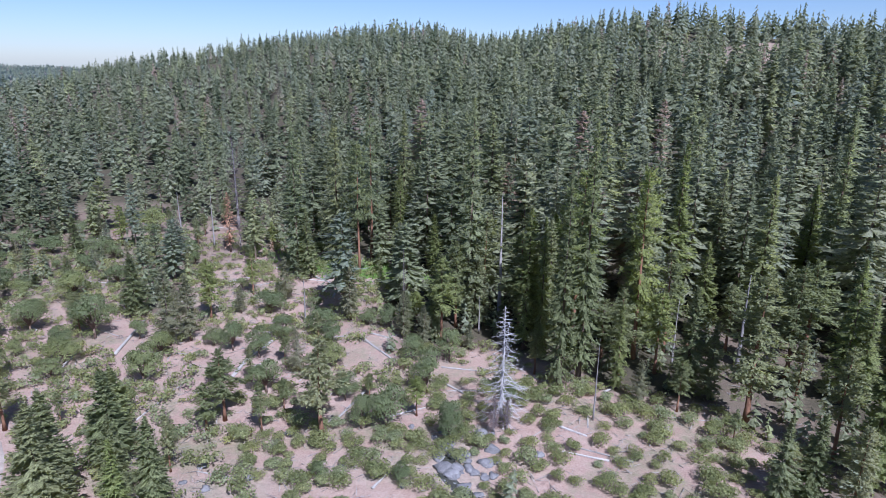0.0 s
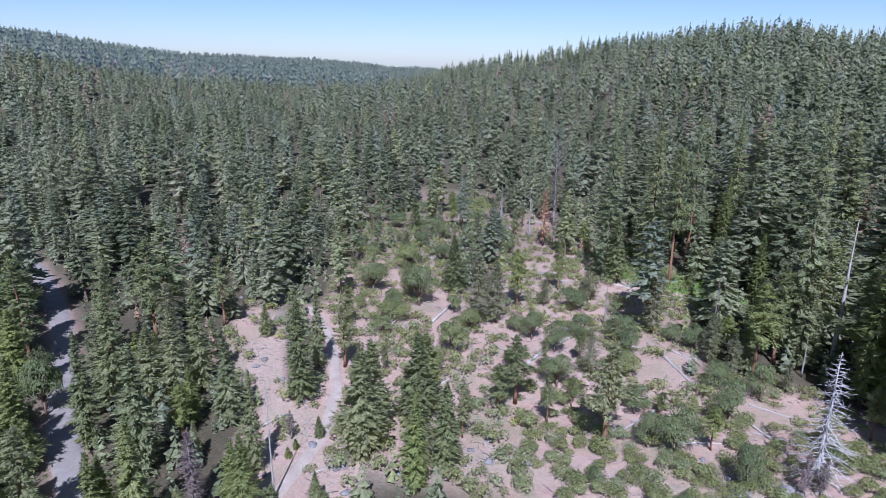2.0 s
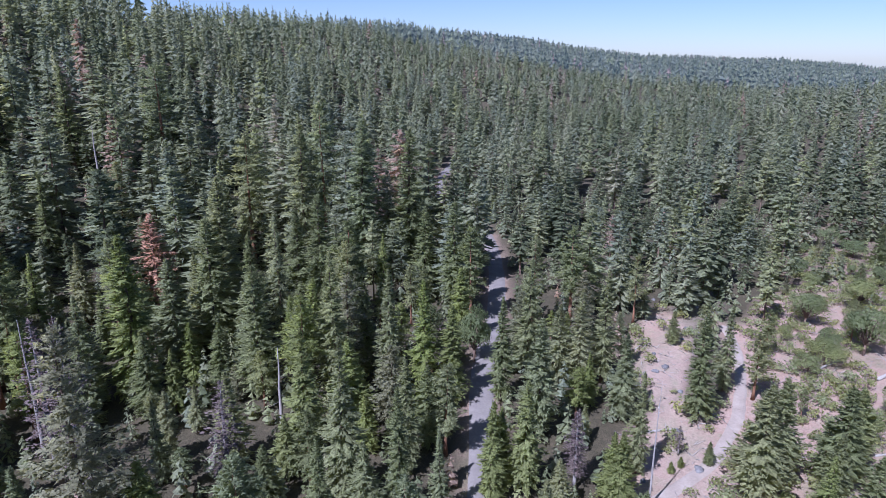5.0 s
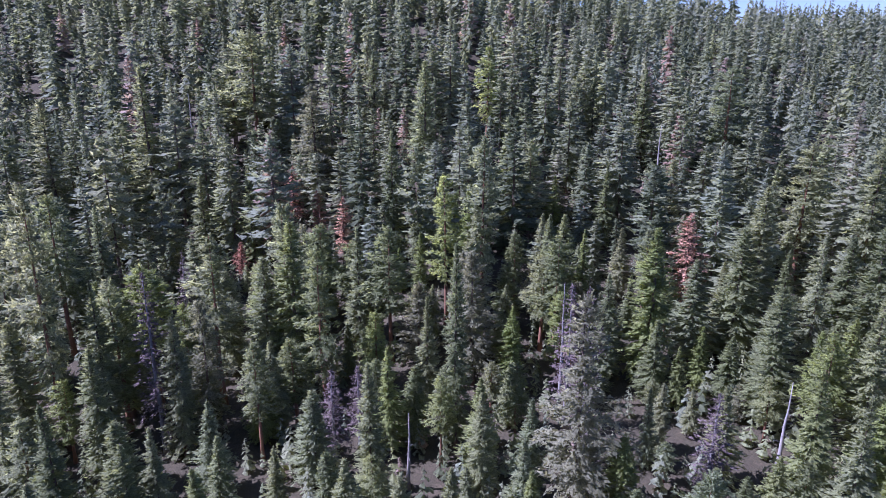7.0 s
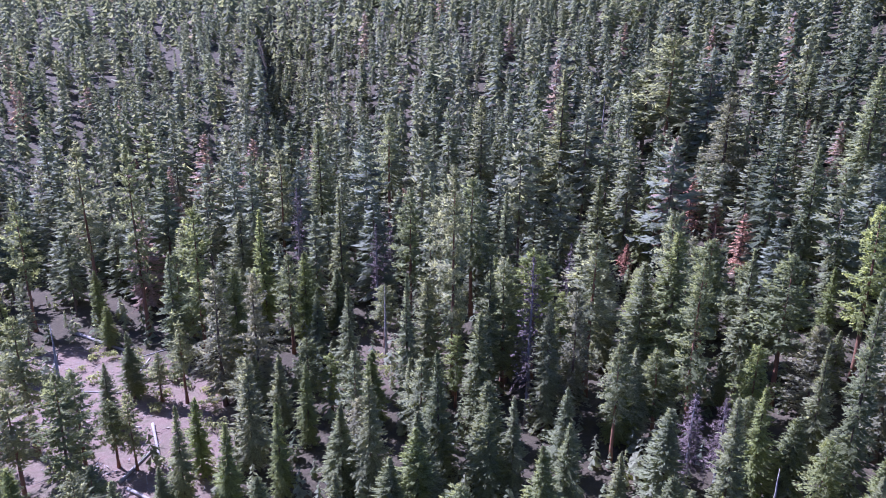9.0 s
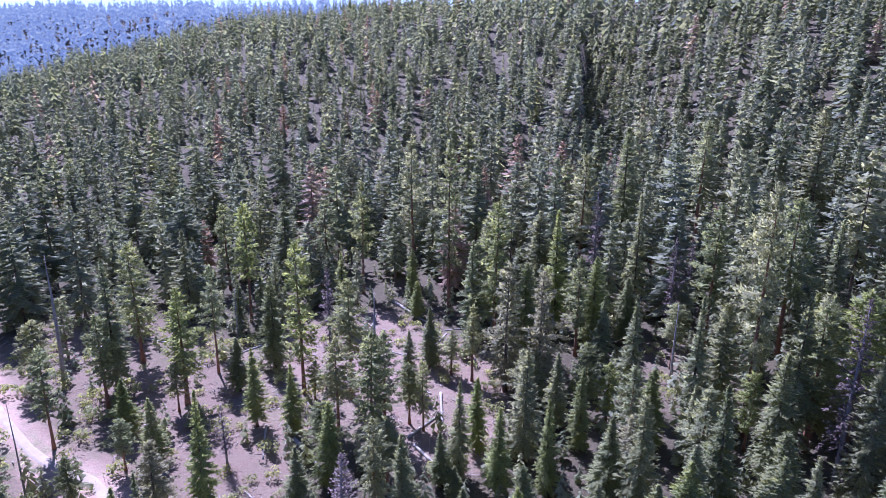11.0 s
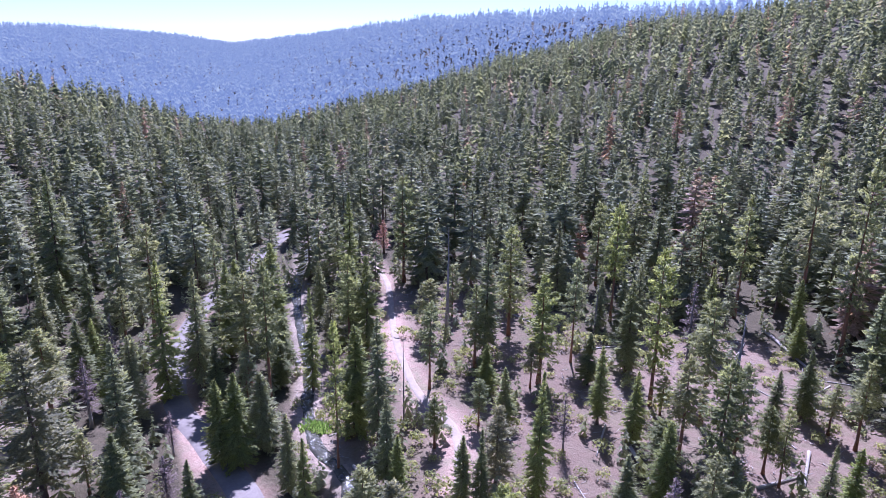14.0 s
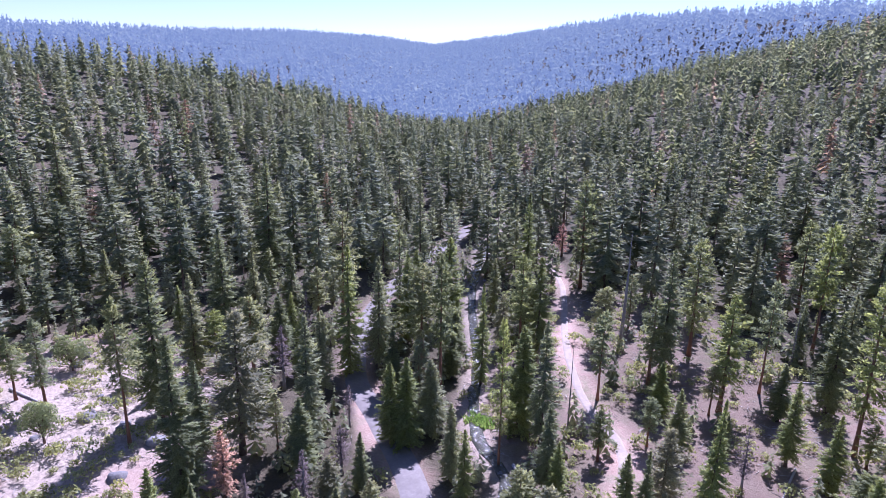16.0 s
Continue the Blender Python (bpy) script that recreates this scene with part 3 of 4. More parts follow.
# ---- setting: ground, road, tracks, creek ----
def build_ground():
    rings = np.concatenate([[0.01, 4.0], 8 * 1.0335 ** np.arange(188)])
    turns = np.radians(np.arange(0, 360, 0.9))
    x = np.outer(rings, -np.sin(turns)).ravel()
    y = np.outer(rings, np.cos(turns)).ravel()
    z = height(x, y)
    n, m = len(rings), len(turns)
    i, j = np.meshgrid(np.arange(n - 1), np.arange(m), indexing="ij")
    a, b = i * m + j, i * m + (j + 1) % m
    f = np.stack([a, b, b + m, a + m], -1).reshape(-1, 4)[:, ::-1]
    me = mesh_of("ground", np.stack([x, y, z], 1), f, [ground_soil], smooth=True)
    o = openness(x, y)
    near_way = np.exp(-(np.minimum(np.minimum(off("road", x, y), off("north", x, y)), off("south", x, y)) / 3) ** 2)
    litter = np.clip(1 - np.where((bearing(x, y) > 140) & (bearing(x, y) < 250), 0.62, 1.1) * o - near_way, 0, 1)
    stones = np.maximum(np.clip(1.5 - off("wash", x, y) / 4, 0, 1) * 0.35, np.clip(1.6 - off("creek", x, y) / 2, 0, 1) * 0.7)
    bx, by = polar(261, 105)
    stones = np.maximum(stones, 0.9 * np.clip(1.4 - np.hypot(x - bx, y - by) / 24 + 0.35 * ripple(x, y, 17), 0, 1))
    for key, val in (("litter", litter), ("stones", stones)):
        me.attributes.new(key, "FLOAT", "POINT").data.foreach_set("value", val.astype(np.float32))
    return tagged(new("ground", me), "reddish bare soil, needle litter and dry weeds of a wooded valley", "ground", kind="structure")


def ribbon(name, line, half, lift, mat, crown=0.0, ragged=0.0):
    p = LINES[line]
    way = np.gradient(p, axis=0)
    way /= np.linalg.norm(way, axis=1)[:, None]
    side = np.stack([-way[:, 1], way[:, 0]], 1)
    rng = np.random.default_rng(5)
    cols = []
    for k in np.linspace(-1, 1, 7):
        w = half * k * (1 + (rng.normal(0, ragged, len(p)) if abs(k) == 1 else 0))
        q = p + side * np.reshape(w, (-1, 1))
        cols.append(np.column_stack([q, height(q[:, 0], q[:, 1]) + lift + crown * (1 - k * k) - (0.25 if abs(k) == 1 else 0)]))
    v = np.stack(cols, 1).reshape(-1, 3)
    f = [(i * 7 + j, i * 7 + j + 1, i * 7 + j + 8, i * 7 + j + 7) for i in range(len(p) - 1) for j in range(6)]
    return new(name, mesh_of(name, v, np.array(f)[:, ::-1], [mat], smooth=True))


build_ground()
tagged(ribbon("road", "road", 2.3, 0.16, asphalt, 0.05), "worn grey asphalt mountain road through the trees", "road", kind="structure")
tagged(ribbon("dirt_track", "north", 1.2, 0.12, dirt_track, 0.02, 0.12), "pale rutted dirt track beside the clearing", "dirt track", kind="structure")
tagged(ribbon("dirt_track", "south", 0.9, 0.12, dirt_track, 0.02, 0.12), "pale dirt track running up the open valley", "dirt track", kind="structure")
tagged(ribbon("water", "creek", 1.2, 0.14, creek_water, 0.0, 0.2), "shallow sunlit creek running over stones", "creek", kind="structure")

# ---- the trees' shapes ----
rng = np.random.default_rng(11)
SHAPES = {}


def add_shapes(kind, n, build, trunk_mat, crown_mat):
    SHAPES[kind] = []
    for i in range(n):
        tr, cr = build()
        if isinstance(cr, list):
            crown = [mesh_of("limb", *q, [crown_mat]) for q in cr]
        elif kind == "snag":
            crown = mesh_of(kind + "_crown", *cr, [crown_mat])
        else:
            v, f, n = facing(*cr, *((0.7, 0.5) if kind == "oak" else (0.45, 0.6)))
            crown = mesh_of(kind + "_crown", v, f, [crown_mat], tint=0.0, smooth=True, normals=n)
        SHAPES[kind].append((mesh_of(kind + "_trunk", *tr, [trunk_mat], smooth=True), crown))


U = rng.uniform
# All shapes are 30 m tall and get scaled.
add_shapes("fir", 7, lambda: conifer_shape(rng, 30, U(3.5, 4.4), U(0.04, 0.12), 270, 16, 0.66, power=U(0.66, 0.95), droop=0.16, whorls=38, width=0.10, hang=0.5), bark, needles)
add_shapes("pine", 7, lambda: conifer_shape(rng, 30, U(3.5, 4.4), U(0.25, 0.42), 130, 34, 0.62, U(-0.02, 0.02), power=U(0.42, 0.6), droop=0.08, gaps=0.15, belly=0.5, whorls=22, inner=0.3, lift=0.55, body=0.6, width=0.07, hang=0.35, ragged=0.36), bark_red, needles)
add_shapes("cedar", 4, lambda: conifer_shape(rng, 30, U(3.4, 4.1), U(0.03, 0.08), 250, 16, 0.64, power=U(0.6, 0.75), droop=0.24, whorls=44, width=0.12, hang=0.55), bark, needles_bright)
add_shapes("grey_pine", 3, lambda: conifer_shape(rng, 30, U(4.2, 4.9), U(0.08, 0.18), 180, 36, 0.62, 0.01, power=0.55, droop=0.05, gaps=0.14, belly=0.35, whorls=24, inner=0.22, lift=0.5, body=0.65, width=0.08, hang=0.4, ragged=0.32), bark, needles_grey)
add_shapes("red_fir", 3, lambda: conifer_shape(rng, 30, U(2.8, 3.5), U(0.12, 0.25), 140, 20, 0.6, power=0.65, droop=0.22, gaps=0.15, ragged=0.3, body=0.6, width=0.07, hang=0.4), bark, needles_red)
add_shapes("dead_fir", 3, lambda: conifer_shape(rng, 30, U(2.6, 3.3), U(0.12, 0.25), 150, 18, 0.5, power=0.65, droop=0.22, gaps=0.15, ragged=0.3, body=0.5, width=0.05, hang=0.3), dead_wood, needles_dead)
add_shapes("snag", 2, lambda: limbs_shape(rng, 30, U(5.4, 6.2), 0.08, 150, 0.75, 0.3, 5, 0.13), bleached, bleached)
add_shapes("bare", 3, lambda: limbs_shape(rng, 30, U(1.2, 2.0), 0.3, 14, twigs=0, thick=0.07, single=True), dead_wood, dead_wood)
add_shapes("oak", 5, lambda: broadleaf_shape(rng, 10, U(4.0, 5.0), 13, 230, 0.34), bark, oak_leaves)
NAMES = {"fir": ("fir_tree", "dark green fir with layered drooping boughs", "fir tree"), "pine": ("pine_tree", "tall pine with a bare reddish lower trunk and open crown", "pine tree"),
         "cedar": ("cedar_tree", "bright yellow-green young cedar with dense boughs", "cedar tree"), "grey_pine": ("pine_tree", "broad grey-green pine with a full feathery crown", "pine tree"),
         "red_fir": ("dead_conifer", "dead conifer with rust-red dry needles", "dead tree"), "dead_fir": ("dead_conifer", "dead conifer with grey-brown bare twigs", "dead tree"),
         "snag": ("dead_snag", "bleached grey dead conifer with long bare limbs", "dead tree"), "bare": ("dead_tree", "thin bare dead trunk with short broken limbs", "dead tree"),
         "oak": ("oak_tree", "round dark green oak in the dry clearing", "oak tree")}
MADE = {}
TREES = []  # x, y and crown radius of all that stands


def plant(kind, x, y, tall, wide=1.0, turn=None, group="conifers of the valley"):
    k = int(U(0, len(SHAPES[kind])))
    name, label, category = NAMES[kind]
    z = float(height(x, y))
    s = tall / (10 if kind == "oak" else 30)
    w = s ** 0.75 * wide
    if kind == "oak":
        w = s * wide
    key = (kind, k)
    if key not in MADE:
        thing = tagged(new(name), label, category, group, "")
        part("trunk", SHAPES[kind][k][0], thing)
        if kind == "bare":
            for me in SHAPES[kind][k][1]:
                part("limb", me, thing)
        elif kind == "snag":
            tagged(part("bare_crown", SHAPES[kind][k][1], thing), kind="stuff")
        else:
            part("crown", SHAPES[kind][k][1], thing)
        MADE[key] = thing
    else:
        thing = copy_thing(MADE[key], Matrix())
    m = pose(x, y, z, 0, 0, U(0, 360) if turn is None else turn)
    thing.matrix_basis = m @ Matrix.Diagonal((w, w, s, 1))
    TREES.append((x, y, 3.6 * w, tall))
    return thing


def plant_stand(stand):
    for kind, trees in stand.items():
        for az, d, tall, wide in trees:
            px, py = polar(az, d)
            plant(kind, px, py, tall, wide, group="oaks of the clearing" if kind == "oak" else "")


# Trees that stand out, area by area: bearing, distance, height and girth of each kind.
STAND = {  # north clearing
    "pine": [(11.8, 87, 16.6, 1.70), (20.9, 96, 12.5, 1.59)],
    "oak": [(5.4, 89, 8.8, 0.87), (19.6, 122, 6.1, 1.01), (1.2, 100, 8.6, 0.75), (15.1, 126, 5.6, 1.14), (33.1, 130, 5.7, 1.38), (35.0, 150, 7.5, 1.17), (30.6, 139, 9.8, 0.98), (10.5, 120, 5.1, 0.95), (16.0, 141, 5.5, 1.52), (-1.0, 112, 7.5, 0.76), (27.4, 113, 7.6, 0.91), (25.2, 227, 9.7, 1.34), (34.5, 224, 7.1, 1.51), (31.6, 166, 7.1, 1.37), (21.2, 126, 4.3, 1.19), (7.9, 89, 5.9, 0.82), (-1.2, 84, 8.4, 0.60), (11.9, 142, 3.4, 1.48)],
    "fir": [(35.3, 86, 16.1, 1.70), (30.0, 94, 13.5, 1.70), (30.7, 80, 13.0, 1.34), (27.7, 77, 13.4, 1.49), (27.3, 148, 14.5, 1.70), (31.0, 207, 11.8, 1.70)],
    "snag": [(-6.3, 90, 20.0, 1.10)],
    # Two squat dead firs stand in for the grey dead brush round the snag's foot.
    "dead_fir": [(-5.6, 87, 6.5, 1.70), (-7.0, 88, 5.5, 1.60)],
    "bare": [(-15.4, 94, 14.4, 0.66), (12.9, 134, 10.7, 1.11), (20.4, 199, 17.6, 1.09), (23.0, 222, 13.7, 1.46)],
    "grey_pine": [(24.9, 129, 16.9, 0.98), (23.1, 130, 14.0, 1.14)],
}
plant_stand(STAND)
STAND = {  # north edge
    "red_fir": [(19.1, 194, 18.4, 1.15)],
    "dead_fir": [(18.2, 191, 13.8, 1.08), (3.5, 134, 16.2, 0.63)],
    "fir": [(13.3, 166, 41.2, 1.06), (12.4, 163, 19.1, 1.21), (9.6, 175, 41.2, 0.90), (-2.8, 130, 49.1, 0.85), (-3.4, 128, 19.1, 1.46), (-11.8, 104, 39.2, 0.82), (-13.6, 106, 47.2, 0.81), (-23.4, 108, 20.3, 1.41), (-25.3, 108, 15.1, 1.11), (-28.0, 143, 35.5, 1.20), (-32.3, 84, 12.9, 1.16), (-21.2, 148, 40.4, 0.96), (-24.3, 158, 33.1, 1.20), (-31.1, 171, 29.5, 1.41), (-32.7, 166, 47.1, 0.98)],
    "pine": [(7.7, 166, 35.8, 0.83), (6.5, 178, 43.1, 0.88), (-18.5, 120, 37.8, 0.94), (-35.7, 100, 17.8, 1.25), (-31.2, 124, 21.7, 1.49)],
    "cedar": [(3.8, 185, 26.7, 0.95), (0.5, 163, 17.2, 1.18), (-8.3, 119, 29.3, 1.18), (-9.7, 117, 28.2, 0.68), (-17.2, 106, 16.4, 0.83), (-23.8, 137, 21.3, 1.22)],
}
plant_stand(STAND)
STAND = {  # road side
    "fir": [(57.0, 86, 19.4, 1.54), (58.3, 105, 22.1, 1.09), (36.4, 81, 17.1, 1.64), (30.6, 90, 15.2, 1.70), (31.0, 72, 14.4, 1.15), (42.3, 98, 18.4, 1.24), (49.1, 94, 14.9, 1.37), (51.2, 105, 21.0, 1.14), (53.4, 102, 18.4, 1.24), (40.5, 110, 16.4, 0.96), (41.4, 70, 5.4, 1.22), (40.7, 86, 4.0, 1.15), (47.2, 80, 15.9, 0.96)],
    "cedar": [(48.6, 70, 12.0, 1.37), (43.9, 82, 1.9, 1.22), (43.1, 84, 1.7, 1.38), (60.6, 72, 12.7, 1.31), (65.8, 94, 17.6, 1.43)],
    "dead_fir": [(52.8, 76, 11.0, 1.07), (43.4, 87, 4.9, 1.21)],
    "oak": [(63.5, 110, 10.8, 0.60)],
    "bare": [(45.5, 73, 18.2, 0.60)],
}
plant_stand(STAND)
STAND = {  # west slope foot
    "fir": [(82.1, 120, 28.1, 0.85), (78.2, 128, 28.8, 1.45), (72.4, 129, 19.9, 0.85), (72.0, 98, 22.3, 1.23), (68.3, 145, 21.0, 1.52), (80.7, 80, 20.3, 1.26), (77.1, 70, 23.2, 1.15), (71.4, 66, 18.7, 0.90), (67.0, 66, 13.4, 0.81), (77.4, 97, 26.2, 1.19)],
    "cedar": [(68.5, 94, 21.8, 1.07)],
    "oak": [(63.6, 108, 11.5, 0.60)],
}
plant_stand(STAND)
STAND = {  # west slope
    "fir": [(79.7, 64, 13.7, 1.10), (79.5, 168, 41.7, 1.20), (74.0, 159, 41.2, 1.47), (69.9, 160, 38.3, 1.57), (58.1, 72, 16.7, 1.18), (60.9, 95, 18.7, 1.15), (55.4, 102, 15.2, 1.68)],
    "cedar": [(61.6, 70, 14.5, 1.15), (49.3, 73, 10.2, 1.30)],
    "pine": [(77.5, 185, 43.6, 1.27)],
    "dead_fir": [(52.9, 74, 11.7, 1.50)],
}
plant_stand(STAND)
STAND = {  # far west slope
    "pine": [(148.6, 98, 40.1, 0.88), (182.7, 88, 17.0, 1.15), (187.4, 87, 16.9, 1.28), (180.2, 90, 10.8, 1.24), (130.5, 232, 46.5, 1.77), (179.7, 152, 38.6, 1.01)],
    "fir": [(153.2, 94, 23.1, 0.93), (156.9, 70, 18.5, 1.09), (158.8, 100, 20.1, 1.10), (161.7, 112, 15.4, 1.21), (174.1, 120, 21.5, 1.10), (168.0, 153, 21.7, 1.70), (175.2, 76, 14.9, 0.99), (127.5, 74, 14.6, 1.45), (131.0, 104, 24.3, 1.26), (139.4, 88, 22.0, 1.15), (131.6, 165, 26.5, 1.22), (135.6, 169, 25.3, 1.30), (139.1, 192, 50.2, 1.35), (143.8, 148, 26.0, 1.11), (146.2, 207, 42.5, 1.39), (159.1, 136, 29.9, 0.92)],
    "cedar": [(163.0, 84, 13.6, 1.08), (166.1, 73, 14.3, 0.93)],
    "grey_pine": [(170.6, 101, 23.5, 1.12), (125.8, 204, 32.8, 1.67)],
    "dead_fir": [(137.8, 134, 18.0, 1.22), (162.9, 154, 26.6, 1.00), (155.9, 132, 22.6, 1.21)],
    "red_fir": [(127.9, 184, 18.1, 1.68), (125.8, 169, 15.6, 1.64), (123.6, 158, 16.7, 1.82), (132.8, 160, 9.6, 1.80), (175.7, 268, 12.9, 1.90)],
    "bare": [(135.7, 278, 16.1, 1.90)],
}
plant_stand(STAND)
STAND = {  # south-west wood
    "fir": [(151.2, 99, 20.9, 1.41), (166.2, 130, 26.5, 1.16), (171.0, 72, 13.2, 1.10), (177.1, 74, 8.4, 1.26), (179.8, 144, 13.4, 1.21), (160.8, 176, 40.1, 1.15), (195.2, 93, 13.7, 1.09), (191.4, 168, 20.8, 1.81), (191.8, 70, 10.3, 1.36), (200.7, 72, 18.7, 0.90)],
    "cedar": [(173.2, 82, 12.4, 1.12)],
    "grey_pine": [(167.4, 100, 22.9, 1.08)],
    "pine": [(176.3, 137, 39.9, 0.88), (164.3, 172, 33.1, 1.27), (154.5, 210, 39.8, 1.45), (184.5, 150, 28.5, 0.99), (187.7, 160, 22.3, 1.39), (178.8, 88, 12.0, 0.93), (198.2, 114, 20.9, 0.80), (196.5, 161, 21.9, 1.19)],
    "dead_fir": [(154.6, 154, 16.8, 1.49)],
    "red_fir": [(190.9, 360, 20.1, 1.90), (182.8, 366, 21.8, 1.80)],
}
plant_stand(STAND)
STAND = {  # open valley
    "grey_pine": [(247.3, 84, 22.1, 1.50)],
    "pine": [(227.6, 100, 24.8, 0.92), (221.3, 78, 22.2, 0.60), (211.4, 82, 8.5, 1.36), (212.0, 100, 16.4, 1.01), (190.5, 102, 27.9, 0.97), (184.1, 79, 21.1, 1.09), (194.9, 138, 27.1, 0.87), (204.3, 124, 23.8, 1.18), (207.5, 108, 16.6, 1.34), (214.5, 156, 28.1, 1.22)],
    "fir": [(240.7, 84, 20.7, 1.08), (236.5, 106, 24.8, 1.07), (233.6, 108, 22.0, 1.03), (226.4, 104, 9.6, 1.59), (226.3, 74, 11.8, 0.97), (217.2, 83, 20.8, 1.01), (204.4, 88, 10.7, 1.29), (200.1, 143, 21.2, 1.41), (219.6, 150, 25.5, 1.10), (208.5, 68, 11.2, 1.08), (223.5, 102, 19.3, 0.85), (206.4, 68, 12.2, 0.87)],
    "dead_fir": [(242.9, 102, 12.0, 1.50), (237.7, 76, 7.9, 1.71)],
    "cedar": [(231.0, 82, 14.7, 1.48), (232.5, 83, 13.4, 1.25), (224.9, 70, 10.6, 0.90), (215.2, 69, 10.5, 1.16)],
    "bare": [(214.6, 90, 15.4, 0.60)],
    "red_fir": [(216.4, 184, 10.4, 1.82), (214.7, 188, 11.6, 1.71)],
}
plant_stand(STAND)
STAND = {  # creek side and rocky bank
    "fir": [(254.1, 98, 27.0, 1.10), (250.6, 112, 19.6, 1.26), (252.9, 76, 23.8, 1.27), (239.3, 99, 15.5, 1.15), (243.5, 160, 32.5, 1.23), (259.2, 203, 33.0, 1.34), (256.8, 147, 15.8, 1.69), (229.6, 147, 29.5, 1.05), (241.7, 132, 17.8, 1.17), (245.0, 132, 17.0, 1.10), (235.7, 72, 9.3, 1.14)],
    "pine": [(256.9, 92, 23.3, 0.83), (262.6, 110, 16.1, 1.21), (264.6, 117, 11.6, 1.39), (262.9, 165, 16.9, 1.62)],
    "oak": [(263.2, 100, 7.8, 0.88), (255.3, 112, 10.4, 0.60), (260.3, 124, 7.5, 0.99)],
    "red_fir": [(249.2, 74, 11.0, 1.41), (249.4, 341, 23.2, 1.90)],
    "dead_fir": [(241.6, 70, 9.1, 1.42)],
}
plant_stand(STAND)
STAND = {  # dense west wood
    "fir": [(118.9, 150, 31.8, 1.10), (99.7, 168, 22.6, 1.18), (115.9, 187, 36.4, 1.24), (120.4, 232, 31.1, 1.48), (101.3, 245, 26.7, 1.52), (97.1, 244, 34.0, 1.45), (94.2, 179, 23.3, 1.42), (80.4, 132, 25.0, 1.65), (84.6, 100, 23.7, 1.30), (101.3, 129, 19.2, 1.18), (104.3, 169, 16.9, 1.70), (116.0, 93, 20.0, 0.97), (113.1, 81, 31.9, 0.76), (94.1, 82, 12.4, 0.95), (87.8, 104, 12.9, 1.50), (110.4, 68, 16.9, 1.15), (122.4, 111, 26.7, 1.19), (119.9, 81, 17.0, 1.22), (121.9, 69, 20.6, 1.05), (91.4, 118, 20.5, 1.89), (76.0, 87, 15.3, 1.80), (84.5, 148, 16.3, 1.33), (98.1, 139, 17.0, 1.39)],
    "pine": [(110.7, 124, 37.7, 1.22), (110.5, 220, 35.3, 1.24), (90.6, 244, 40.7, 1.90), (84.1, 178, 35.7, 1.49)],
    "cedar": [(116.5, 123, 18.1, 0.95), (107.5, 98, 16.5, 1.45), (92.1, 100, 11.3, 1.34)],
    "grey_pine": [(100.8, 68, 29.8, 1.16)],
    "dead_fir": [(88.3, 76, 16.4, 1.87)],
    "red_fir": [(92.3, 138, 23.0, 1.82)],
    "bare": [(95.6, 223, 20.6, 1.65)],
}
plant_stand(STAND)
STAND = {  # more of the clearing and its edge
    "pine": [(21.2, 139, 14.5, 1.28), (22.6, 94, 8.2, 1.59), (37.9, 109, 12.4, 1.35), (27.6, 211, 12.2, 1.41)],
    "oak": [(2.6, 112, 5.4, 1.20), (16.9, 103, 6.2, 1.13), (25.7, 124, 5.3, 1.13), (32.6, 212, 6.3, 1.46), (29.4, 204, 6.1, 1.47)],
    "dead_fir": [(18.2, 221, 31.6, 1.27)],
    "fir": [(3.4, 204, 42.0, 1.04), (-4.4, 203, 42.1, 1.55), (65.0, 118, 15.7, 1.47)],
}
plant_stand(STAND)


# ---- the rest of the near wood ----
def scatter(r0, r1, gap, az0=-90.0, az1=270.0, seed=0):
    """Places on a jittered grid between two distances."""
    g = np.random.default_rng(seed)
    n = int(r1 / gap) + 1
    i = np.arange(-n, n + 1) * gap
    x, y = np.meshgrid(i, i)
    x = x.ravel() + g.uniform(-0.46, 0.46, x.size) * gap
    y = y.ravel() + g.uniform(-0.46, 0.46, y.size) * gap
    r, az = np.hypot(x, y), bearing(x, y)
    ok = (r >= r0) & (r < r1) & (az >= az0) & (az <= az1)
    return x[ok], y[ok], g


NEAR, MIDDLE, FAR, DISTANT = 135.0, 260.0, 520.0, 1000.0
STATURE = [(-90, 30), (-45, 36), (0, 38), (10, 30), (22, 20), (57, 21), (63, 27), (70, 31), (80, 34), (150, 35), (172, 29), (190, 25), (240, 24), (270, 22)]


def clear_of(x, y, margin):
    ways = (off("road", x, y) > 3.6 + margin) & (off("north", x, y) > 2.2 + margin) & (off("south", x, y) > 2.0 + margin) & (off("creek", x, y) > 1.6 + margin)
    return ways


heroes = np.array(TREES)
# Places that stay open to the view from above: stretches of road, tracks, creek and glades (bearing, distance).
GLADES = [(62, 80), (63, 95), (62, 112), (62, 130), (61, 150), (61, 168), (62, 185), (39, 92), (39, 105), (40, 122), (44, 75), (44, 88), (209, 84), (212, 92), (214, 104), (215, 118),
          (215.5, 132), (224, 86), (224, 98), (231, 74), (233, 86), (235, 98), (176, 122), (179, 136), (182, 148), (178, 104), (190, 110), (199, 100), (195, 125), (186, 95), (207, 115), (263, 95), (263, 120)]
hold = [(hx, hy, hr, float(height(hx, hy)) + 0.38 * hh) for hx, hy, hr, hh in TREES] + [(*polar(a, d), 1.5, 2.0) for a, d in GLADES]
HOLD = np.array([(bearing(hx, hy), math.hypot(hx, hy), math.degrees(hr / math.hypot(hx, hy)), (hz - EYE_HEIGHT) / math.hypot(hx, hy)) for hx, hy, hr, hz in hold])


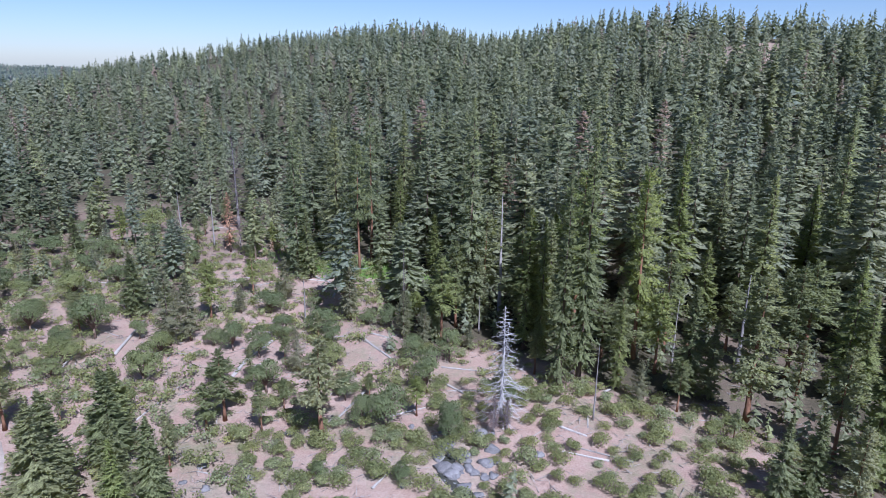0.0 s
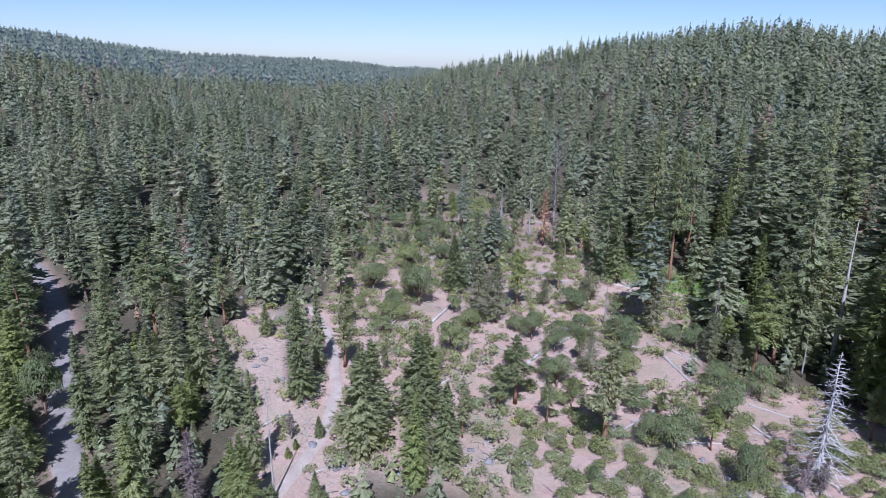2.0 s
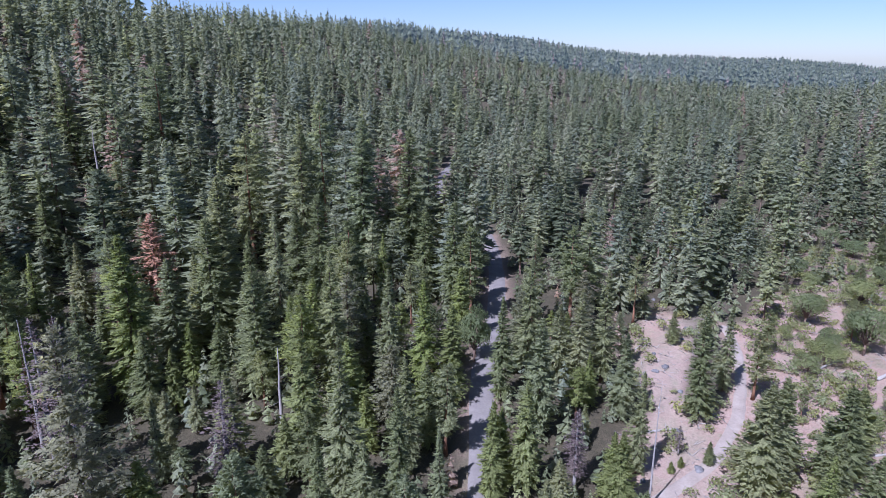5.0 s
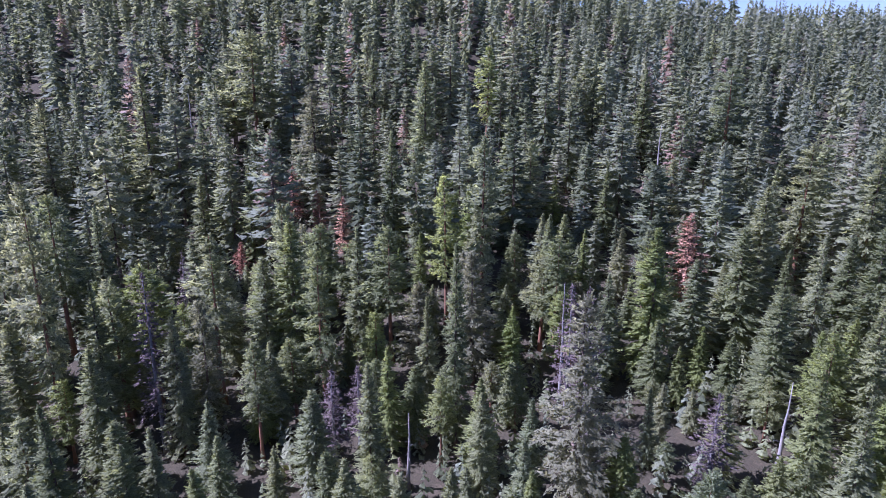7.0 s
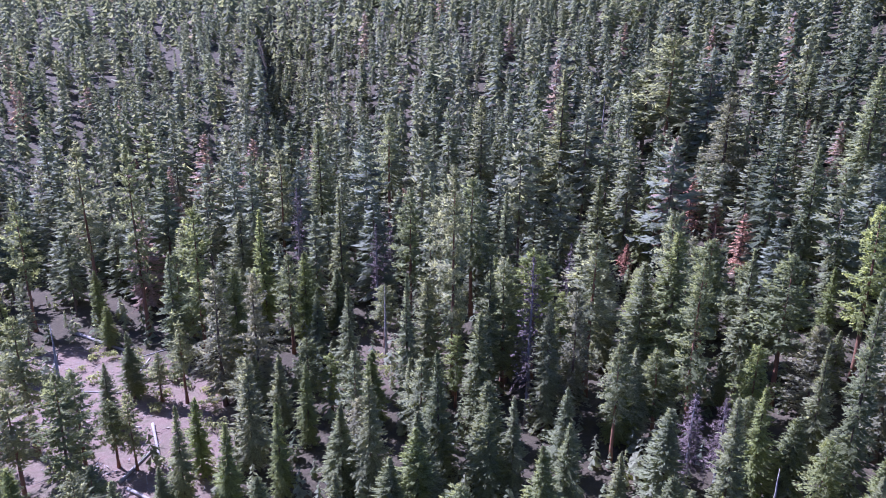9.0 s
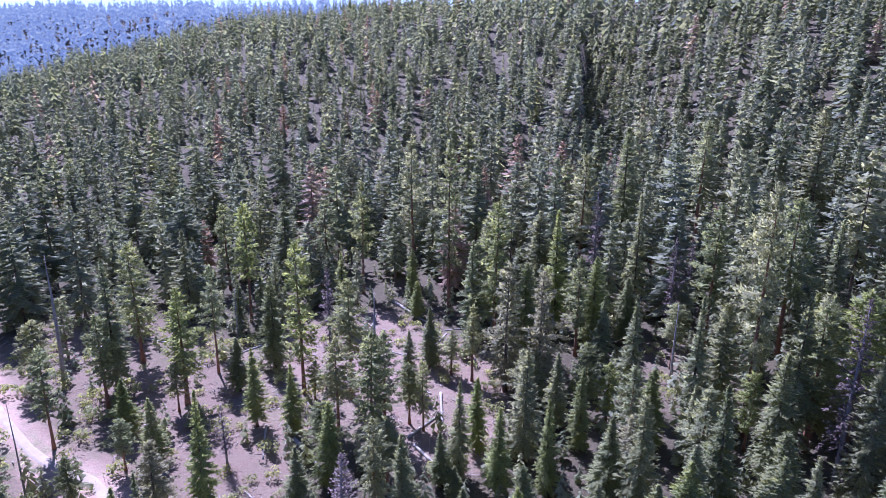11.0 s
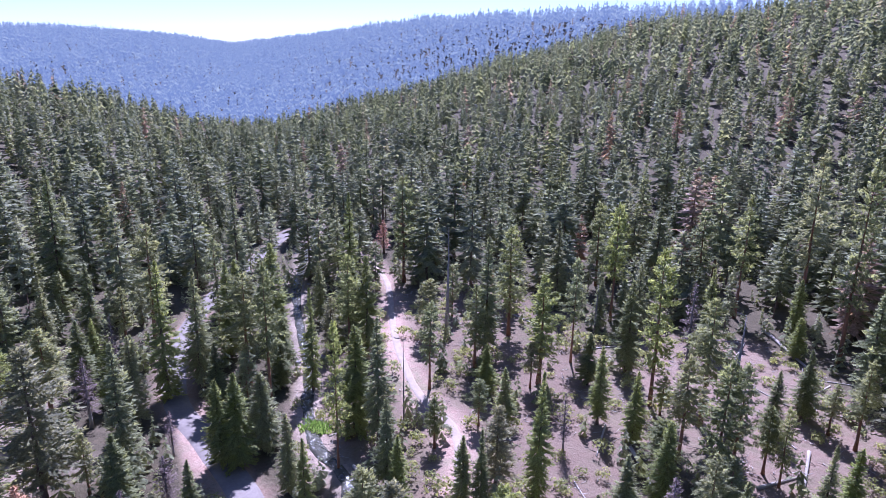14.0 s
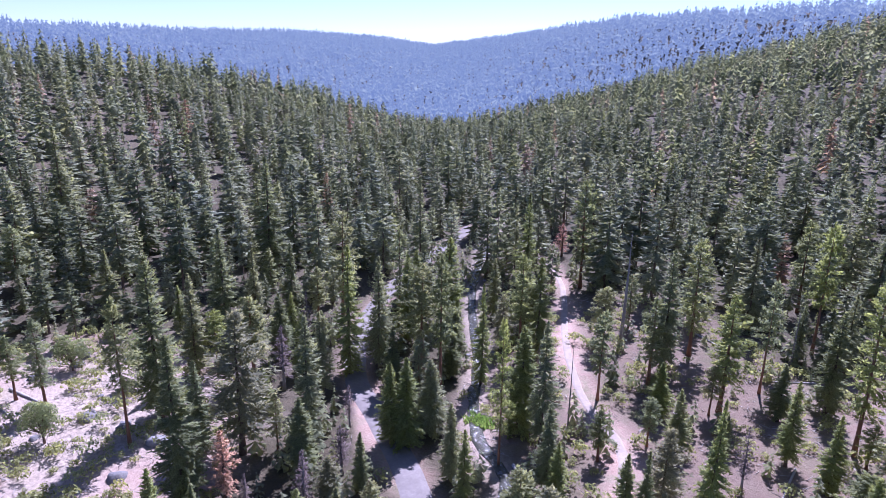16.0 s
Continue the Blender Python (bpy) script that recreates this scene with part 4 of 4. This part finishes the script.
def tallest(x, y, radius):
    """How tall a tree may grow here without standing before the trees and glades behind it."""
    az, d = float(bearing(x, y)), math.hypot(x, y)
    behind = (HOLD[:, 1] > d + 2) & (np.abs(HOLD[:, 0] - az) < HOLD[:, 2] * 0.6 + math.degrees(radius / d))
    return EYE_HEIGHT + d * HOLD[behind, 3].min() - float(height(x, y)) if behind.any() else 99.0


x, y, g = scatter(50, NEAR, 7.7, seed=3)
o = openness(x, y)
az = bearing(x, y)
keep = (g.uniform(0, 1, len(x)) > o * np.where((az < 50) | (az > 252), 1.0, np.where(az > 165, 0.62, 0.8))) & ((az > 38) | (np.hypot(x, y) > 80)) & clear_of(x, y, 1.2) & (az < 268) & (az > -42)
for px, py in zip(x[keep], y[keep]):
    if np.min(np.hypot(heroes[:, 0] - px, heroes[:, 1] - py)) < 3.2:
        continue
    d, pick = math.hypot(px, py), g.uniform()
    kind = "fir" if pick < 0.42 else "pine" if pick < 0.8 else "cedar" if pick < 0.90 else "grey_pine" if pick < 0.94 else "bare" if pick < 0.965 else "dead_fir"
    az = float(bearing(px, py))
    tall = min(g.uniform(0.3, 1.05) * float(column(STATURE, az)), tallest(px, py, 2.4))
    if d < 72:
        tall = min(tall, 15)
    if tall > 4.5:
        plant("fir" if kind == "cedar" and d < 85 else kind, px, py, tall, g.uniform(1.1, 1.6))

# small oaks and pines of the clearing
x, y, g = scatter(74, 240, 8.5, -44, 42, seed=5)
o = openness(x, y)
for px, py, op in zip(x, y, o):
    if op < 0.3 or g.uniform() > 0.75 or not clear_of(np.array([px]), np.array([py]), 1.0)[0] or np.min(np.hypot(heroes[:, 0] - px, heroes[:, 1] - py)) < 5:
        continue
    kind = "oak" if g.uniform() < 0.5 else "pine" if g.uniform() < 0.6 else "grey_pine"
    tall = g.uniform(2.5, 6.5) if kind == "oak" else g.uniform(4, 11)
    tall = min(tall, tallest(px, py, 1.5))
    if tall > 1.8 and not (-40 < float(bearing(px, py)) < -6 and math.hypot(px, py) < 95 and tall > 4):
        plant(kind, px, py, tall, g.uniform(0.9, 1.2), group="oaks of the clearing" if kind == "oak" else "")


# ---- woods farther off ----
def woods(name, label, r0, r1, gap, protos, mat, seed, tall0, tall1, kind="stuff", thin=0.0, az0=-90, az1=270, wide=1.0):
    x, y, g = scatter(r0, r1, gap, seed=seed)
    o = openness(x, y)
    az = bearing(x, y)
    keep = (g.uniform(0, 1, len(x)) > np.maximum(o, thin)) & clear_of(x, y, 1.0)
    keep &= (((az > -44) & (az < 268)) | (g.uniform(0, 1, len(x)) < 0.25))
    crest = np.where(az < 22, column(NORTH_CREST, az), np.where(az < 42, 2400, column(WEST_CREST, az)))
    keep &= (az >= az0) & (az <= az1)
    keep &= np.hypot(x, y) < crest * 1.06
    if len(heroes):
        for hx, hy, hr, hh in heroes[np.hypot(heroes[:, 0], heroes[:, 1]) > NEAR - 5]:
            keep &= np.hypot(x - hx, y - hy) > 5
    x, y, az = x[keep], y[keep], az[keep]
    z = height(x, y)
    which = g.integers(0, len(protos), len(x))
    vs, fs, ns, ts, ms, k = [], [], [], [], [], 0
    for i, (pv, pf, pn, wood) in enumerate(protos):
        q = which == i
        n = int(q.sum())
        if not n:
            continue
        tall = np.maximum(column(STATURE, az[q]), 26 if r0 >= MIDDLE else 0) * (tall0 + (tall1 - tall0) * g.beta(1.3, 1.4, n))
        if r0 < MIDDLE:
            tall = np.minimum(tall, np.maximum(5, [tallest(px, py, 1.5) for px, py in zip(x[q], y[q])]))
        s = tall / 30
        w = s ** 0.8 * g.uniform(0.85, 1.7, n) * wide
        a = g.uniform(0, 6.28, n)
        ca, sa = np.cos(a), np.sin(a)
        v = np.empty((n, len(pv), 3), np.float32)
        v[:, :, 0] = (ca * w)[:, None] * pv[:, 0] - (sa * w)[:, None] * pv[:, 1] + x[q][:, None]
        v[:, :, 1] = (sa * w)[:, None] * pv[:, 0] + (ca * w)[:, None] * pv[:, 1] + y[q][:, None]
        v[:, :, 2] = s[:, None] * pv[:, 2] + z[q][:, None] - 0.3
        nv = np.empty_like(v)
        nv[:, :, 0] = ca[:, None] * pn[:, 0] - sa[:, None] * pn[:, 1]
        nv[:, :, 1] = sa[:, None] * pn[:, 0] + ca[:, None] * pn[:, 1]
        nv[:, :, 2] = pn[:, 2]
        vs.append(v.reshape(-1, 3))
        ns.append(nv.reshape(-1, 3))
        fs.append((pf[None] + (k + np.arange(n)[:, None, None] * len(pv))).reshape(-1, 3))
        ts.append(np.repeat(g.uniform(0, 1, n), len(pv)))
        ms.append(np.tile(wood, n))
        k += n * len(pv)
    me = mesh_of(name, np.concatenate(vs), np.concatenate(fs), [mat, bark], tint=np.concatenate(ts), smooth=True, index=np.concatenate(ms), normals=np.concatenate(ns))
    return tagged(new(name, me), label, "woods", kind=kind)


def mixed_wood(n, branches, per, size, stem, breadth, hang):
    """Firs with narrow layered cones, and pines with open, rounder crowns."""
    out = []
    for i in range(n):
        if i % 4 == 3:
            out.append(wood_tree(rng, 30, U(3.6, 4.4), U(0.2, 0.35), int(branches * 0.75), per * 1.35, size * 1.1, stem, power=U(0.45, 0.6), droop=0.08, gaps=0.1, belly=0.5, whorls=18, inner=0.25, lift=0.5, body=0.85, width=breadth, hang=hang, ragged=0.3))
        else:
            out.append(wood_tree(rng, 30, U(3.4, 4.6), U(0.03, 0.14), branches, per, size, stem, power=U(0.58, 0.85), droop=0.16, belly=0.3, whorls=26, body=1.0, width=breadth, hang=hang))
    return out


mid_shapes = mixed_wood(16, 130, 5.2, 1.0, True, 0.15, 0.8)
far_shapes = mixed_wood(14, 58, 0.45, 1.8, False, 0.34, 1.6)
farther_shapes = mixed_wood(10, 22, 0, 2.0, False, 0.55, 3.0)
distant_shapes = mixed_wood(8, 9, 0, 2.0, False, 0.9, 6.0)
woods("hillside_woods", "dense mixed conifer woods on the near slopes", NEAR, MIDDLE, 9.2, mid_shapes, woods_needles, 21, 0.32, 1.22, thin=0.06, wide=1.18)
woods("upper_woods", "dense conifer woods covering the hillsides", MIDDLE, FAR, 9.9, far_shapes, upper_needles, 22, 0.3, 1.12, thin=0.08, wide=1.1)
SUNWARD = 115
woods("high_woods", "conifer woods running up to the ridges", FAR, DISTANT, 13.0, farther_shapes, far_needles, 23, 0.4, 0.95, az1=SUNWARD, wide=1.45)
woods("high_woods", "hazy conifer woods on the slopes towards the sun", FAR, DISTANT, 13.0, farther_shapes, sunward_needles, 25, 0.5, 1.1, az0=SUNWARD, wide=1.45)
# The haze over these ridges is a glow in their needle material.
woods("distant_woods", "distant wooded ridge with faint blue haze added as glow", DISTANT, 3000, 15.0, distant_shapes, hazed_distant_needles, 24, 0.7, 1.1, kind="structure", az1=SUNWARD, wide=1.9)
woods("distant_woods", "distant wooded ridge with strong blue haze added as glow", DISTANT, 3000, 13.2, distant_shapes, hazed_sunward_needles, 26, 0.7, 1.15, kind="structure", az0=SUNWARD, wide=1.9)


# ---- the ground's clutter ----
def log_shape(rng, length, thick, stubs=3):
    n = 7
    s = np.linspace(0, 1, n)
    pts = np.stack([s * length, np.cumsum(rng.normal(0, 0.03, n)) * length * 0.05, thick * (0.75 - 0.3 * s) + rng.normal(0, 0.02, n)], 1)
    pieces = [tube(pts, thick * (1 - 0.4 * s) * rng.uniform(0.92, 1.06, n), 9)]
    for _ in range(stubs):
        q = rng.uniform(0.35, 0.95)
        base = np.array([q * length, 0, thick * 0.8])
        way = np.array([rng.uniform(0.1, 0.6), rng.normal(0, 0.7), rng.uniform(0.2, 0.9)])
        pieces.append(tube(np.stack([base, base + way / np.linalg.norm(way) * length * rng.uniform(0.06, 0.16)]), [thick * 0.25, thick * 0.06], 4))
    return merge(pieces)


def rock_shape(rng):
    bm = bmesh.new()
    bmesh.ops.create_icosphere(bm, subdivisions=2, radius=1)
    off_set = rng.uniform(0, 50, 3)
    for v in bm.verts:
        n = noise.noise(v.co * 1.1 + Vector(off_set)) * 0.75 + abs(noise.noise(v.co * 2.3 + Vector(off_set))) * 0.5
        v.co *= 1 + n
        v.co.z = max(v.co.z * 0.72, -0.35)
    v = np.array([q.co for q in bm.verts])
    f = np.array([[q.index for q in p.verts] for p in bm.faces])
    bm.free()
    return v, f


drng = np.random.default_rng(31)
dead_pale = surface("bleached_log_wood", [(0.3, (0.24, 0.22, 0.20)), (0.5, (0.36, 0.335, 0.31)), (0.7, (0.48, 0.45, 0.42))], 1.1, 0.9, 0.5, stretch=(0.4, 4, 4), own=0.5)
LOG_MESHES = [mesh_of("log", *log_shape(drng, 10, 0.34), [dead_pale], smooth=True) for _ in range(5)]
# Ends of the fallen trunks that lie in the open.
LOGS = [(-37.3, 103, -36, 124), (-63, 112, -65, 130), (-70, 106, -71, 114), (-26.3, 146, -25.8, 157), (-55, 155, -50, 161), (-34, 161, -27, 154), (-8.8, 72.6, -6.9, 76.3), (-16.7, 122, -8.8, 111.5),
        (-27.8, 111, -29, 119), (-34, 121, -37, 110), (-13, 100, -16.4, 91), (29, 99.7, 32, 102), (19, 88.6, 23, 86), (-66.4, 61.4, -65, 68), (-15, 124, -10.5, 121.6), (1, 103, 5, 98.6)]
LOGS_SOUTH = [(-5.1, -99, -4.9, -89.7), (9, -120, 8, -136), (16.8, -103.6, 13.2, -108), (18, -86, 12, -77), (-0.3, -84, -4.3, -77), (19, -158, 9.4, -152), (5, -145, -4, -130), (0.6, -86, -4.3, -92),
              (50, -60, 44.6, -57), (121, -11, 112, -14)]


LYING = []


def lay_log(x0, y0, x1, y1, thick=1.0):
    ob = new("fallen_log", LOG_MESHES[int(drng.integers(0, 5))])
    z0, z1 = float(height(x0, y0)), float(height(x1, y1))
    ln = math.hypot(x1 - x0, y1 - y0)
    t = thick * min(1.1, 0.5 + ln / 26)
    LYING.append((0.5 * (x0 + x1), 0.5 * (y0 + y1), 0.5 * ln))
    ob.matrix_basis = pose(x0, y0, z0 - 0.03, 0, -math.degrees(math.atan2(z1 - z0, ln)), math.degrees(math.atan2(y1 - y0, x1 - x0))) @ Matrix.Diagonal((ln / 10, t, t, 1))
    return tagged(ob, "bleached grey fallen tree trunk lying on dry soil", "log", "fallen logs")


for ends in LOGS + LOGS_SOUTH:
    lay_log(*ends)
lx, ly, lg = scatter(70, 230, 11.0, seed=41)
for px, py, a, ln in zip(lx, ly, lg.uniform(0, 6.28, len(lx)), lg.uniform(3, 11, len(lx))):
    if openness(px, py) > 0.5 and lg.uniform() < 0.5 and clear_of(np.array([px]), np.array([py]), 3)[0] and -44 < bearing(px, py) < 266:
        lay_log(px, py, px + ln * math.cos(a), py + ln * math.sin(a), lg.uniform(0.4, 0.75))

# boulders of the creek and the rocky bank
ROCK_MESHES = [mesh_of("boulder", *rock_shape(drng), [rock]) for _ in range(6)]


def boulder(x, y, size):
    ob = new("boulder", ROCK_MESHES[int(drng.integers(0, 6))])
    ob.matrix_basis = pose(x, y, float(height(x, y)) + size * 0.12, 0, 0, drng.uniform(0, 360)) @ Matrix.Diagonal((size * drng.uniform(0.8, 1.3), size, size * drng.uniform(0.6, 1.0), 1))
    return tagged(ob, "rough grey granite boulder on stony ground", "boulder", "boulders")


for i in range(34):
    boulder(3.5 + drng.normal(0, 3.2), 80 + drng.normal(0, 4.2), drng.uniform(0.35, 1.15))
for name, n, spread, low, high in (("creek", 60, 2.6, 0.2, 0.6), ("wash", 60, 4.5, 0.25, 0.7)):
    line = LINES[name]
    for i in range(n):
        q = line[int(drng.integers(0, len(line)))]
        if math.hypot(*q) > 60:
            boulder(q[0] + drng.normal(0, spread), q[1] + drng.normal(0, spread), drng.uniform(low, high))
for i in range(18):
    px, py = polar(drng.normal(261, 6), drng.uniform(82, 135))
    boulder(px, py, drng.uniform(0.3, 1.3))

# shrubs
SHRUB_MESHES = [mesh_of("manzanita_shrub", *shrub_shape(drng, drng.uniform(1.4, 2.0), drng.uniform(1.0, 1.5), 6, 95, 0.16), [shrub_leaves], tint=0.0) for _ in range(7)]
joined = [shrub_shape(drng, drng.uniform(1.2, 1.9), drng.uniform(0.9, 1.4), 4, 27, 0.24) for _ in range(6)]
sx, sy, sg = scatter(62, 215, 2.4, -46, 268, seed=51)
so = openness(sx, sy)
clump = ripple(sx, sy, 13) + 0.6 * ripple(sy, sx, 29)
lush = np.where(bearing(sx, sy) < 40, 0.8, np.where(bearing(sx, sy) > 250, 0.6, 0.3))
ok = (sg.uniform(0, 1, len(sx)) < lush * np.clip(0.85 + 0.7 * clump, 0.06, 1)) & (so > 0.3) & clear_of(sx, sy, 0.0) & (off("wash", sx, sy) > 1.0)
for lx0, ly0, half in LYING[:len(LOGS) + len(LOGS_SOUTH)]:
    ok &= np.hypot(sx - lx0, sy - ly0 + 2) > half * 0.7 + 1
sx, sy = sx[ok], sy[ok]
order = np.argsort(np.hypot(sx, sy) + np.where(bearing(sx, sy) < 20, 0, 60))
first, rest = order[:290], order[290:]
for i in first:
    ob = new("manzanita_shrub", SHRUB_MESHES[int(sg.integers(0, 7))])
    s = sg.uniform(0.8, 1.7)
    ob.matrix_basis = pose(sx[i], sy[i], float(height(sx[i], sy[i])) - 0.08, 0, 0, sg.uniform(0, 360)) @ Matrix.Diagonal((s, s, s * sg.uniform(0.7, 1.1), 1))
    tagged(ob, "low olive-green manzanita shrub on dry stony soil", "shrub", "shrubs of the clearing")


def joined_stuff(name, label, x, y, protos, mat, g, low, high, category):
    z = height(x, y)
    vs, fs, ts, k = [], [], [], 0
    for i in range(len(x)):
        pv, pf = protos[int(g.integers(0, len(protos)))]
        s, a = g.uniform(low, high), g.uniform(0, 6.28)
        c, d = math.cos(a) * s, math.sin(a) * s
        vs.append(np.stack([c * pv[:, 0] - d * pv[:, 1] + x[i], d * pv[:, 0] + c * pv[:, 1] + y[i], pv[:, 2] * s + z[i] - 0.05], 1))
        fs.append(pf + k)
        ts.append(np.full(len(pv), g.uniform()))
        k += len(pv)
    return tagged(new(name, mesh_of(name, np.concatenate(vs), np.concatenate(fs), [mat], tint=np.concatenate(ts))), label, category, kind="stuff")


joined_stuff("undergrowth", "olive-green low shrubs scattered over the open slopes", sx[rest], sy[rest], joined, shrub_leaves, sg, 0.7, 1.8, "shrubs")

# saplings on the floor of the near woods
px, py, pg = scatter(58, 260, 4.7, -44, 268, seed=81)
ok = (pg.uniform(0, 1, len(px)) > openness(px, py) + 0.12) & clear_of(px, py, 0.3)
saplings = [whorled(drng, 4.0, drng.uniform(1.0, 1.4), 0.04, 20, 0, 0.5, power=drng.uniform(0.5, 0.9), whorls=12, width=0.35, hang=0.4) for _ in range(6)]
joined_stuff("saplings", "small green saplings and brush under the trees", px[ok], py[ok], saplings, woods_needles, pg, 0.6, 1.9, "saplings")

# sticks and branch wood
tx, ty, tg = scatter(64, 200, 1.9, -46, 268, seed=61)
to = openness(tx, ty)
ok = (tg.uniform(0, 1, len(tx)) < 0.6 * to * np.clip(0.7 + ripple(tx, ty, 19), 0.1, 1.4)) & clear_of(tx, ty, 0)
sticks = []
for _ in range(8):
    ln = drng.uniform(0.8, 2.8)
    pieces = []
    for k in range(3):
        a, l2 = drng.uniform(0, 6.28), ln * drng.uniform(0.5, 1)
        b0 = np.array([drng.normal(0, 0.6), drng.normal(0, 0.6), 0.12])
        pieces.append(tube(np.stack([b0, b0 + np.array([math.cos(a) * l2, math.sin(a) * l2, drng.uniform(0, 0.5)])]), [0.055, 0.02], 3))
    sticks.append(merge(pieces))
joined_stuff("branch_litter", "pale dead branches strewn over the soil", tx[ok], ty[ok], sticks, dead_pale, tg, 0.6, 1.3, "dead branches")

# green meadow strip at the foot of the tall trees, and by the creek
mg = np.random.default_rng(71)
mx, my = [], []
for cx, cy, n, along, across in ((-25, 168, 1500, 11, 4.2), (61.8, -65, 60, 1.4, 1.0)):
    mx.append(cx + mg.normal(0, along, n))
    my.append(cy - (mx[-1] - cx) * 0.45 * (cx < 0) + mg.normal(0, across, n))
tuft = []
for _ in range(5):
    v, f = [], []
    for k in range(7):
        a, r = mg.uniform(0, 6.28), mg.uniform(0.1, 0.5)
        b0 = np.array([r * math.cos(a), r * math.sin(a), 0])
        tip = b0 + np.array([mg.normal(0, 0.25), mg.normal(0, 0.25), mg.uniform(0.35, 0.7)])
        w = np.array([math.sin(a), -math.cos(a), 0]) * 0.16
        v += [b0 - w, b0 + w, tip]
        f.append((3 * k, 3 * k + 1, 3 * k + 2))
    tuft.append((np.array(v), np.array(f)))
joined_stuff("meadow_grass", "fresh green grass strip at the wood's edge", np.concatenate(mx), np.concatenate(my), tuft, grass_blades, mg, 0.8, 1.6, "grass")
